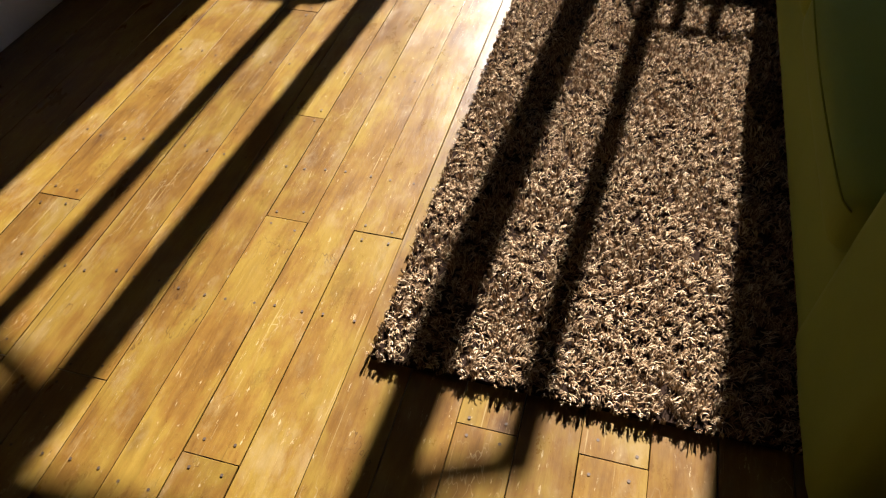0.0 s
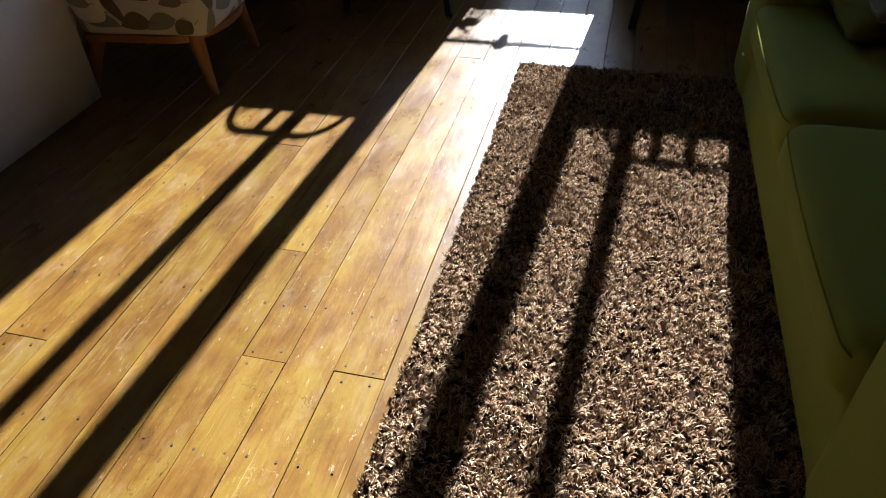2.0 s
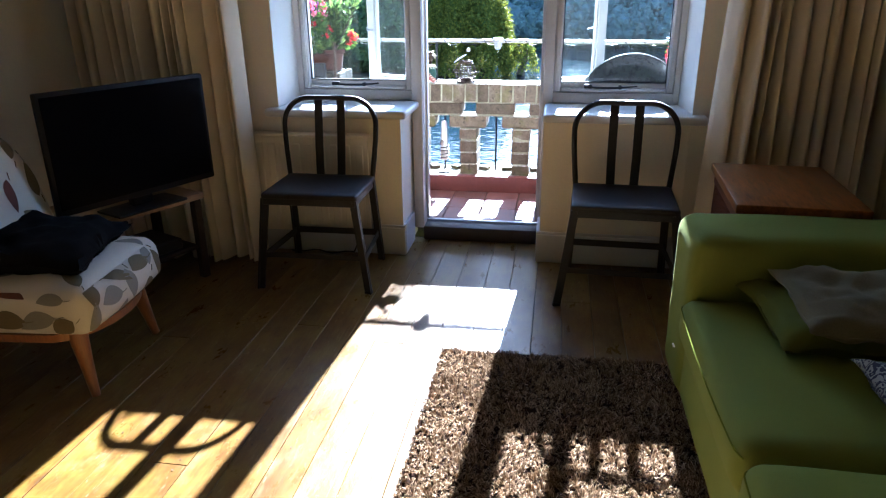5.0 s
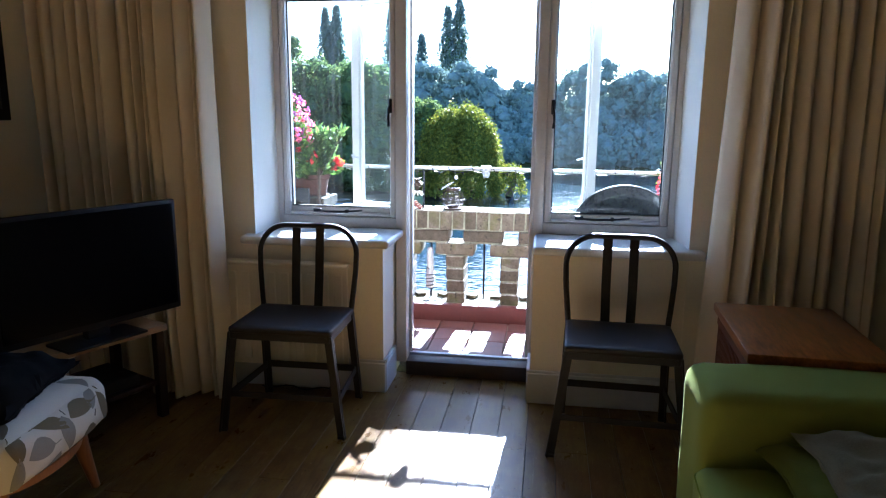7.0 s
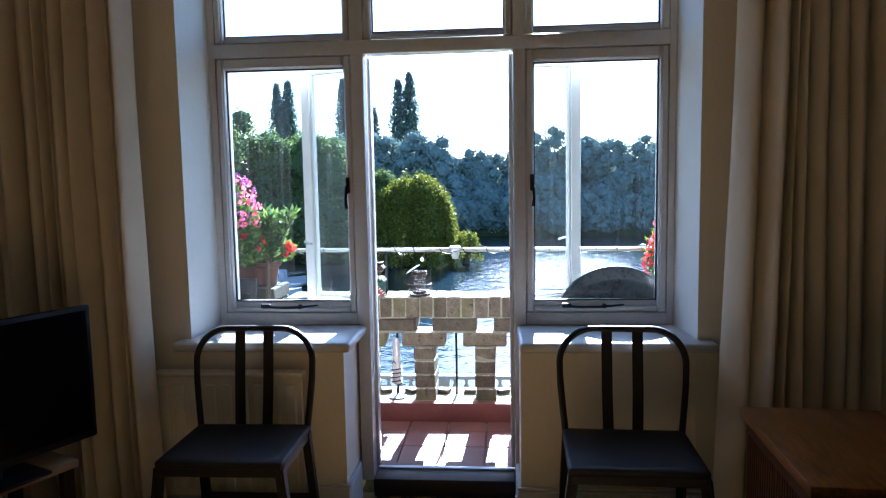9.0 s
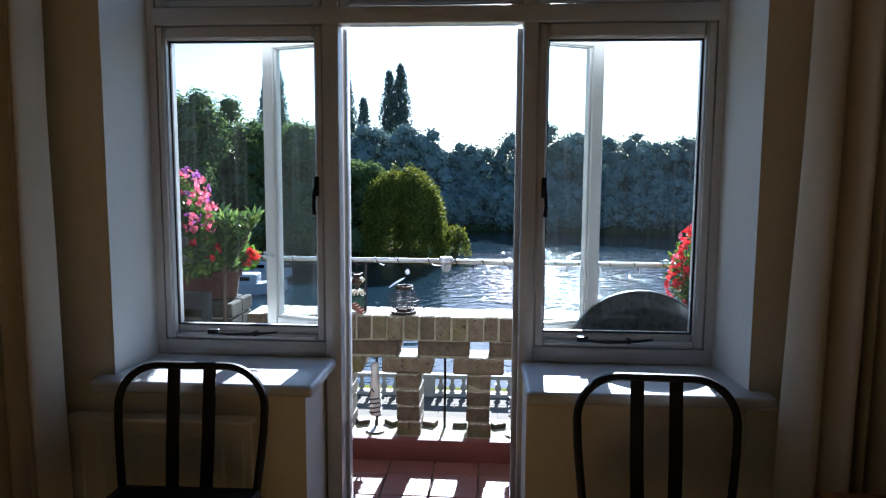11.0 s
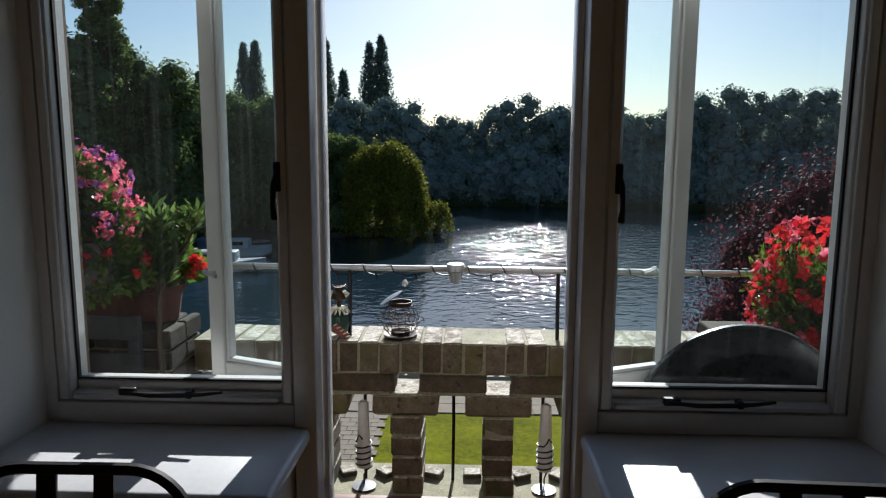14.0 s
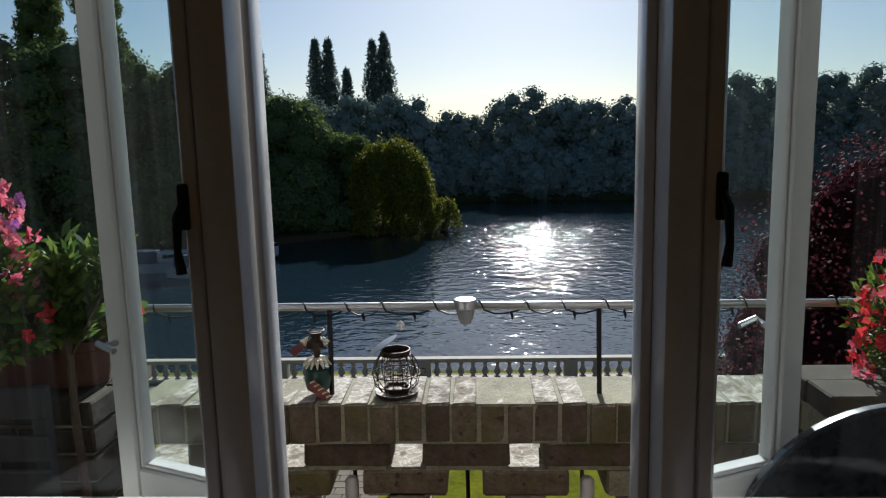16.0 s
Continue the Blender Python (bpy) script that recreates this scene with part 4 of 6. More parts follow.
def chair_pad(name, size, r, kw, centre, faces, seed, shape=None, count=9):
    half = [s / 2 for s in size]
    o = part(name, moved(soft_block(size, r, n=16, shape=shape, **kw), Matrix.Translation(centre)), M_CREAM, armchair)
    rng = random.Random(seed)
    prints = [bmesh.new() for _ in PRINTS]
    cr, bw = kw.get("crown", 0), kw.get("bow", 0)
    for face in faces:
        dims = {0: (half[1], half[2]), 1: (half[1], half[2]), 2: (half[0], half[2]), 3: (half[0], half[2]), 4: (half[0], half[1])}[face]
        spots = []
        tries = 0
        while len(spots) < count and tries < 400:
            tries += 1
            s = (rng.uniform(-0.86, 0.86) * dims[0], rng.uniform(-0.8, 0.8) * dims[1])
            if all((s[0] - t[0]) ** 2 + (s[1] - t[1]) ** 2 > 0.085 ** 2 for t in spots):
                spots.append(s)
        for s in spots:
            L, W, turn = rng.uniform(0.09, 0.15), rng.uniform(0.022, 0.036), rng.uniform(0, 6.28)
            pb = prints[rng.choice((0, 0, 0, 1, 2, 2))]
            rows = []
            for i in range(9):
                t = i / 8
                wdt = W * math.sin(math.pi * t ** 0.85) ** 0.8 if 0 < t < 1 else 0.0008
                bend = 0.018 * math.sin(t * 2.4 + turn)
                row = []
                for sgn in (-1, -0.3, 0.3, 1):
                    a, b2 = (t - 0.5) * L, sgn * wdt + bend
                    uu = s[0] + a * math.cos(turn) - b2 * math.sin(turn)
                    vv = s[1] + a * math.sin(turn) + b2 * math.cos(turn)
                    uu, vv = max(-0.985, min(0.985, uu / dims[0])), max(-0.97, min(0.97, vv / dims[1]))
                    c = cube_face(face, uu, vv)
                    q = soft_map(c, half, r, cr, bw)
                    e = soft_map([k * 1.0 for k in c], [h + 0.0022 for h in half], r + 0.0022, cr, bw)
                    row.append(pb.verts.new((shape(e) if shape else e) + Vector(centre)))
                rows.append(row)
            for a, b2 in zip(rows, rows[1:]):
                for i in range(3):
                    pb.faces.new((a[i], a[i + 1], b2[i + 1], b2[i]))
            # fine stalk
            st = []
            for i in range(3):
                uu = s[0] - (0.5 + 0.12 * i) * L * math.cos(turn)
                vv = s[1] - (0.5 + 0.12 * i) * L * math.sin(turn)
                c = cube_face(face, max(-0.98, min(0.98, uu / dims[0])), max(-0.95, min(0.95, vv / dims[1])))
                e = soft_map(c, [h + 0.002 for h in half], r + 0.002, cr, bw)
                st.append((shape(e) if shape else e) + Vector(centre))
            if (st[0] - st[2]).length > 0.01:
                tube(pb, st, 0.0016, 4)
    for pb, m, lab in zip(prints, PRINTS, ("olive brown printed leaves", "russet printed leaves", "grey printed leaves")):
        if pb.verts:
            tagged(part("leaf_print", pb, m, o, lab, True), lab, kind="stuff")
        else:
            pb.free()
    return o


chair_pad("seat", (0.54, 0.56, 0.18), 0.055, dict(crown=0.02, bow=0.035), (0.012, 0, 0.333), (0, 2, 3, 4), 11, count=13)
chair_pad("backrest", (0.13, 0.63, 0.56), 0.05, dict(crown=0.0, bow=0.02), (-0.20, 0, 0.30), (0, 2, 3), 12, shape=lambda q: lean_back(q), count=17)
rail = bmesh.new()
pts = []
for k in range(25):
    a = -math.pi / 2 + math.pi * k / 24
    pts.append((0.11 + 0.15 * math.cos(a), 0.245 * math.sin(a), 0.232))
pts = [(-0.24, -0.245, 0.232)] + pts + [(-0.24, 0.245, 0.232)]
strip(rail, pts, 0.014, 0.012, Vector((0, 0, 1)))
part("seat_rail", rail, M_LEGWOOD, armchair, "varnished wooden seat rail")
for sx, sy in ((1, -1), (1, 1), (-1, -1), (-1, 1)):
    top = Vector((0.185 if sx > 0 else -0.22, sy * 0.205, 0.235))
    foot = Vector((0.225 if sx > 0 else -0.30, sy * 0.235, 0.0))
    part("leg", tube(bmesh.new(), [foot, foot.lerp(top, 0.5), top], [0.015, 0.023, 0.034], 10), M_LEGWOOD, armchair, "tapered varnished wooden leg")
pillow("cushion", "black woollen cushion lying on the armchair seat", M_DARKCLOTH, 0.46, 0.50, 0.13, pose(-1.89, 2.91, 0.475, 0, 5, 14), 7, 0.75)

# ---- white chest by the west wall ----
chest = thing("storage_chest", "white painted open storage chest with folded grey cloth inside", "storage chest", at=pose(-2.27, 1.95, 0))
CH = 0.54
for nm, bx in (("front_panel", (0.182, 0.2, -0.62, 0.62, 0, CH)), ("back_panel", (-0.2, -0.182, -0.62, 0.62, 0, CH)), ("side_panel", (-0.182, 0.182, 0.602, 0.62, 0, CH)), ("side_panel", (-0.182, 0.182, -0.62, -0.602, 0, CH)), ("bottom_panel", (-0.182, 0.182, -0.602, 0.602, 0.02, 0.04))):
    part(nm, block(*bx, 0.003, 2), M_WHITE, chest)
M_GREYCLOTH = surface("grey_cotton", (0.34, 0.34, 0.34), 0.95, vary=0.2, grain=150)
for k, (yy, hh) in enumerate(((0.36, 0.47), (-0.1, 0.44))):
    tagged(new("folded_cloth", mesh_of("folded_cloth", moved(soft_block((0.32, 0.40, hh - 0.04), 0.05, crown=0.03, wrinkle=0.02, seed=k), Matrix.Translation((-2.27, 1.95 + yy, 0.04 + (hh - 0.04) / 2))), M_GREYCLOTH)), "grey folded cotton cloth inside the white chest", "cloth")

# ---- television on its stand ----
TVM = pose(-1.86, 3.495, 0, 0, 0, 66.5)
STM = pose(-2.02, 3.552, 0, 0, 0, 65.5)
stand = thing("tv_stand", "low oak television table with an open dark shelf below", "tv stand", at=STM)
part("top", block(-0.31, 0.31, -0.2, 0.2, 0.40, 0.43, 0.004, 2), M_OAK, stand)
# underframe coloured much darker than the lit top, for the shade below it
M_DARKOAK = surface("shade_toned_oak_frame", (0.035, 0.022, 0.014), 0.6, vary=0.35, grain=14, patch=4, stretch=(1, 6, 6), spec=0.2)
part("shelf", block(-0.27, 0.27, -0.17, 0.17, 0.15, 0.17, 0.003), M_DARKOAK, stand, "oak shelf toned dark for the shade under the top")
for sx in (-0.28, 0.28):
    for sy in (-0.17, 0.17):
        part("leg", block(sx - 0.02, sx + 0.02, sy - 0.02, sy + 0.02, 0, 0.40, 0.004), M_DARKOAK, stand, "oak leg toned dark for the shade under the top")
tv = thing("television", "black flat-screen television switched off on the stand", "television", at=TVM @ pose(0, 0, 0.43))
part("bezel", block(-0.385, 0.385, -0.022, 0.004, 0.055, 0.542, 0.006, 2), M_BLACK, tv)
part("housing", block(-0.27, 0.27, 0.004, 0.034, 0.10, 0.44, 0.012, 2), M_BLACK, tv)
part("screen", block(-0.368, 0.368, -0.026, -0.021, 0.082, 0.525, 0.001), M_SCREEN, tv, "glossy dark screen")
part("neck", block(-0.05, 0.05, -0.01, 0.03, 0.012, 0.06, 0.006), M_BLACK, tv)
part("foot", moved(soft_block((0.34, 0.17, 0.014), 0.006, n=6), Matrix.Translation((0, 0, 0.008))), M_BLACK, tv)
box_unit = thing("media_box", "black set-top box on the stand's shelf", "media box", at=STM @ pose(0.05, -0.02, 0.17))
part("case", block(-0.15, 0.15, -0.12, 0.12, 0, 0.05, 0.004), M_BLACK, box_unit)

# ---- side table ----
table = thing("side_table", "orange-brown polished teak side cabinet with a slatted front", "side table", at=pose(0.77, 3.44, 0, 0, 0, -3.5))
part("tabletop", block(-0.21, 0.21, -0.30, 0.30, 0.612, 0.645, 0.006, 2), M_WOOD, table)
M_TEAKDARK = surface("dark_teak_body", (0.085, 0.026, 0.007), 0.5, vary=0.4, spec=0.2, grain=14, patch=4, relief=0.1, stretch=(6, 1, 6))
part("back_panel", block(0.17, 0.185, -0.255, 0.255, 0.14, 0.612, 0.002), M_TEAKDARK, table)
for yy in (-0.27, 0.255):
    part("side_panel", block(-0.185, 0.185, yy, yy + 0.015, 0.14, 0.612, 0.002), M_TEAKDARK, table)
part("bottom_panel", block(-0.185, 0.17, -0.255, 0.255, 0.14, 0.158, 0.002), M_TEAKDARK, table)
part("front_rail", block(-0.197, -0.185, -0.27, 0.27, 0.568, 0.612, 0.002), M_TEAKDARK, table)
part("front_rail", block(-0.197, -0.185, -0.27, 0.27, 0.14, 0.175, 0.002), M_TEAKDARK, table)
for k in range(26):
    yy = -0.262 + k * 0.0205
    part("slat", block(-0.194, -0.186, yy, yy + 0.012, 0.175, 0.568, 0.0015), M_TEAKDARK, table)
for sx in (-0.165, 0.165):
    for sy in (-0.235, 0.235):
        part("leg", tube(bmesh.new(), [(sx, sy, 0.14), (sx, sy, 0.0)], [0.018, 0.013], 10), M_WOOD, table)

# ---- curtains ----
def curtain(name, label, mat, top, bottom, y_top, y_bot, folds, amp, z0, z1, seed, pull=1.6, axis="x"):
    """A gathered curtain: rounded folds of uneven width with sharp valleys, which lean over and drift towards the hem."""
    c = thing(name, label, "curtain")
    rng = random.Random(seed)
    def spread(lo, hi):
        w = [rng.uniform(0.45, 1.5) for _ in range(folds)]
        edge, total = [lo], sum(w)
        for q in w:
            edge.append(edge[-1] + q / total * (hi - lo))
        return edge
    up, down = spread(*top), spread(*bottom)
    down = [0.45 * d + 0.55 * (bottom[0] + (u - top[0]) / (top[1] - top[0]) * (bottom[1] - bottom[0])) for u, d in zip(up, down)]
    deep = [rng.uniform(0.55, 1.35) for _ in range(folds)]
    lean = [rng.uniform(-0.55, 0.55) for _ in range(folds)]
    bend = [rng.uniform(-0.5, 0.5) for _ in range(folds)]
    per, rows, bm, sheets = 14, 34, bmesh.new(), []
    for side in (0, 1):
        sheet = []
        for j in range(rows + 1):
            t = j / rows
            z, e, row = z1 + (z0 - z1) * t, t ** pull, []
            for i in range(folds * per + 1):
                k = min(i // per, folds - 1)
                s = i / per - k
                a, b = up[k] + (down[k] - up[k]) * e, up[k + 1] + (down[k + 1] - up[k + 1]) * e
                hump = math.sin(math.pi * s) ** 0.75 if 0 < s < 1 else 0.0
                ln = lean[k] * (0.4 + 0.6 * t)
                p = a + (b - a) * s + (b - a) * ln * hump + 0.010 * bend[k] * math.sin(t * 5 + k) * hump
                q = y_top + (y_bot - y_top) * t - amp * deep[k] * (0.7 + 0.45 * t + 0.3 * bend[k] * math.sin(3.4 * t + k)) * hump * 1.9
                q += amp * 0.9 + 0.010 * noise.noise((s * 1.5 + k * 3.1 + seed, t * 4, 0)) + 0.004 * side
                row.append(bm.verts.new((p, q, z) if axis == "x" else (q, p, z)))
            sheet.append(row)
        sheets.append(sheet)
    n = folds * per
    for d, sheet in enumerate(sheets):
        for a, b in zip(sheet, sheet[1:]):
            for i in range(n):
                f = (a[i], a[i + 1], b[i + 1], b[i])
                bm.faces.new(f if d else f[::-1])
    a, b = sheets
    for i in (0, n):
        for j in range(rows):
            bm.faces.new((a[j][i], a[j + 1][i], b[j + 1][i], b[j][i]))
    for j in (0, rows):
        for i in range(n):
            bm.faces.new((a[j][i], b[j][i], b[j][i + 1], a[j][i + 1]))
    part("drape", bm, mat, c)
    return c


curtain("curtain", "cream linen curtain hanging in deep folds behind the television", M_CURTAIN, (-2.50, -1.60), (-2.40, -1.535), 4.05, 3.985, 15, 0.052, 0.015, 2.5, 1, 1.7)
curtain("curtain", "cream linen curtain hanging in deep folds beside the window", M_CURTAIN, (0.665, 1.36), (0.58, 1.38), 4.05, 4.0, 12, 0.052, 0.015, 2.5, 2, 1.3)
M_DARKCURT = surface("dark_brown_curtain", (0.060, 0.045, 0.032), 0.95, vary=0.25, grain=260, patch=2, relief=0.3)
curtain("curtain", "dark brown curtain hanging against the side wall", M_DARKCURT, (3.1, 3.93), (3.05, 3.9), 1.47, 1.44, 9, 0.024, 0.015, 2.5, 3, 1.2, "y")
rod = thing("curtain_pole", "dark metal curtain pole over the window", "curtain pole")
part("pole", tube(bmesh.new(), [(-2.5, 4.05, 2.52), (1.45, 4.05, 2.52)], 0.012, 10), M_IRON, rod)
for xx in (-2.4, -0.5, 1.4):
    part("bracket", tube(bmesh.new(), [(xx, 4.05, 2.52), (xx, 4.17, 2.52)], 0.008, 8), M_IRON, rod)

# ---- radiator ----
rad = thing("radiator", "cream painted panel radiator under the window", "radiator", at=pose(-1.295, 4.105, 0))
b = block(-0.305, 0.305, -0.002, 0.012, 0.13, 0.635, 0.004)
part("panel", b, M_WALL, rad)
for k in range(9):
    part("rib", block(-0.29 + 0.066 * k, -0.245 + 0.066 * k, -0.012, -0.001, 0.16, 0.60, 0.006), M_WALL, rad)
part("top_grille", block(-0.308, 0.308, -0.014, 0.05, 0.632, 0.648, 0.004), M_WALL, rad)
part("valve", tube(bmesh.new(), [(0.34, 0.02, 0.12), (0.34, 0.02, 0.2)], 0.014, 10), M_WHITE, rad, "white thermostatic valve")
part("pipe", tube(bmesh.new(), [(0.34, 0.02, 0.0), (0.34, 0.02, 0.13), (0.31, 0.02, 0.15)], 0.008, 8), M_WHITE, rad)
part("pipe", tube(bmesh.new(), [(-0.34, 0.02, 0.0), (-0.34, 0.02, 0.13), (-0.31, 0.02, 0.15)], 0.008, 8), M_WHITE, rad)
for xx in (-0.2, 0.2):
    part("bracket", block(xx - 0.015, xx + 0.015, 0.012, 0.062, 0.3, 0.5), M_WHITE, rad)
cable = []
for k in range(30):
    cable.append((-1.25 + 0.42 * k / 29 - 0.2, 4.135 - 0.02 * math.sin(k * 0.5), 0.006 + 0.15 * max(0, (k - 24) / 5)))
solid("cable", tube(bmesh.new(), cable, 0.004, 6), M_BLACK, "thin black cable lying along the skirting", "cable")

# picture on the west wall
pic = thing("picture_frame", "dark framed picture hanging on the cream wall", "picture", at=pose(X0, 3.5, 1.6))
part("frame", block(0.001, 0.025, -0.42, 0.42, -0.30, 0.32, 0.004), M_BLACK, pic)
part("print", block(0.024, 0.027, -0.37, 0.37, -0.25, 0.27), surface("dark_print", (0.03, 0.03, 0.035), 0.3, vary=0.4, patch=6), pic)
# ---- balcony furniture ----
RAILY, RAILZ = 5.35, 1.012
handrail = thing("handrail", "galvanised pipe handrail above the brick parapet", "handrail")
part("rail", tube(bmesh.new(), [(-2.6, RAILY, RAILZ + 0.01), (-0.5, RAILY, RAILZ), (1.6, RAILY, RAILZ - 0.01)], 0.0115, 10), M_RAIL, handrail)
for px in (-1.62, -0.847, -0.072, 0.75):
    part("post", tube(bmesh.new(), [(px, RAILY - 0.02, 0.74), (px, RAILY - 0.005, 0.9), (px, RAILY, RAILZ - 0.005)], 0.0075, 8), M_IRON, handrail, "dark steel post")
wire, drops = [], []
rngw = random.Random(8)
xx = -2.3
while xx < 1.3:                                             # light string wound round the rail in loose turns
    wrap = rngw.uniform(0.10, 0.16)
    for k in range(9):
        a = k / 8 * 2 * math.pi - math.pi / 2
        turn = wrap * (0.55 * k / 8 if k < 8 else 1.0)
        sag = 0.006 * math.sin(math.pi * k / 8)
        rr = 0.0145
        wire.append((xx + 0.028 * k / 8 * 1.2, RAILY + rr * math.cos(a), RAILZ + rr * math.sin(a)))
    for k in range(1, 4):
        wire.append((xx + 0.034 + (wrap - 0.034) * k / 4, RAILY - 0.004, RAILZ - 0.0145 - 0.008 * math.sin(math.pi * k / 4) - rngw.uniform(0, 0.004)))
    xx += wrap
string = thing("light_string", "black cable of fairy lights wound round the handrail", "light string")
part("cable", tube(bmesh.new(), wire, 0.0026, 5), M_BLACK, string)
for k in range(14):
    x = -1.5 + 0.15 * k + rngw.uniform(-0.03, 0.03)
    part("bulb", tube(bmesh.new(), [(x, RAILY - 0.004, RAILZ - 0.016), (x + 0.004, RAILY - 0.006, RAILZ - 0.03), (x + 0.005, RAILY - 0.006, RAILZ - 0.042)], [0.003, 0.0045, 0.001], 6), M_BLACK, string)

M_CLEAR = glass("clear_glass", (0.92, 0.95, 0.95))
lamp = thing("lantern_light", "small clear glass solar lantern clipped to the handrail", "lantern", at=pose(-0.452, RAILY, RAILZ))
part("cap", lathe(bmesh.new(), [(0.001, 0.022), (0.03, 0.02), (0.034, 0.012), (0.034, -0.006), (0.026, -0.01)], 0, 0, 14), M_RAIL, lamp, "silver metal cap")
part("shade", lathe(bmesh.new(), [(0.027, -0.010), (0.024, -0.03), (0.016, -0.052)], 0, 0, 10, False), surface("grey_ribbed_glass", (0.30, 0.32, 0.33), 0.12, vary=0.15, grain=200, patch=40, relief=0.3), lamp, "grey ribbed glass shade")
part("drop", tube(bmesh.new(), [(0, 0, -0.05), (0.001, 0, -0.07), (0, 0, -0.085), (0.001, 0, -0.105)], [0.003, 0.005, 0.003, 0.006], 8), M_CLEAR, lamp, "clear hanging drop")
bulb = thing("hanging_bulb", "small clear glass bulb on a thin wire", "bulb", at=pose(-0.64, RAILY - 0.005, 0.958))
part("wire", tube(bmesh.new(), [(-0.025, 0, 0.045), (-0.008, 0, 0.03), (0, 0, 0.012)], 0.0012, 5), M_IRON, bulb)
part("globe", lathe(bmesh.new(), [(0.002, 0.014), (0.007, 0.010), (0.0125, 0.0), (0.011, -0.008), (0.004, -0.014)], 0, 0, 12), surface("frosted_glass", (0.75, 0.75, 0.73), 0.15, vary=0.05, relief=0), bulb)

# cage lantern on the coping
M_RUST = surface("rusty_wire", (0.055, 0.038, 0.026), 0.55, 0.7, vary=0.4, grain=90, patch=20)
cage = thing("cage_lantern", "rusty wire cage lantern with a tilted lid on the parapet", "cage lantern", at=pose(-0.655, 5.325, 0.757))
part("dish", lathe(bmesh.new(), [(0.05, 0.0), (0.062, 0.004), (0.064, 0.014), (0.058, 0.014), (0.05, 0.008)], 0, 0, 22), M_RUST, cage)
for k in range(14):                                         # inner wire basket
    a = 2 * math.pi * k / 14
    part("inner_wire", tube(bmesh.new(), [(0.034 * math.cos(a), 0.034 * math.sin(a), zz) for zz in (0.012, 0.07, 0.128)], 0.0009, 4), M_RUST, cage)
for k in range(9):
    part("inner_ring", tube(bmesh.new(), [(0.034 * math.cos(a), 0.034 * math.sin(a), 0.022 + 0.0125 * k) for a in (2 * math.pi * q / 16 for q in range(17))], 0.0009, 4, False), M_RUST, cage)
part("cup", lathe(bmesh.new(), [(0.036, 0.012), (0.04, 0.026), (0.036, 0.026), (0.033, 0.016)], 0, 0, 18), M_RUST, cage)
for k in range(16):
    a = 2 * math.pi * k / 16
    prof = [(0.042, 0.012), (0.062, 0.035), (0.069, 0.065), (0.062, 0.095), (0.044, 0.122), (0.040, 0.132)]
    part("wire", tube(bmesh.new(), [(r * math.cos(a), r * math.sin(a), z) for r, z in prof], 0.0014, 4), M_RUST, cage)
for r, z in ((0.044, 0.122), (0.069, 0.065), (0.063, 0.035)):
    part("ring", tube(bmesh.new(), [(r * math.cos(a), r * math.sin(a), z) for a in (2 * math.pi * k / 24 for k in range(25))], 0.0018, 5, False), M_RUST, cage)
part("collar", lathe(bmesh.new(), [(0.041, 0.122), (0.043, 0.136), (0.040, 0.136), (0.038, 0.122)], 0, 0, 20), M_RUST, cage)
lid = lathe(bmesh.new(), [(0.002, 0.006), (0.03, 0.004), (0.048, 0.0), (0.047, -0.002), (0.002, 0.002)], 0, 0, 20)
part("lid", moved(lid, pose(-0.035, 0, 0.150, 0, -32, 0)), M_RAIL, cage, "silver tilted lid")
for sgn in (-1, 1):
    part("handle", tube(bmesh.new(), [(sgn * 0.07, 0, 0.06), (sgn * 0.086, 0, 0.066), (sgn * 0.084, 0, 0.076), (sgn * 0.07, 0, 0.08)], 0.0016, 5), M_RUST, cage)

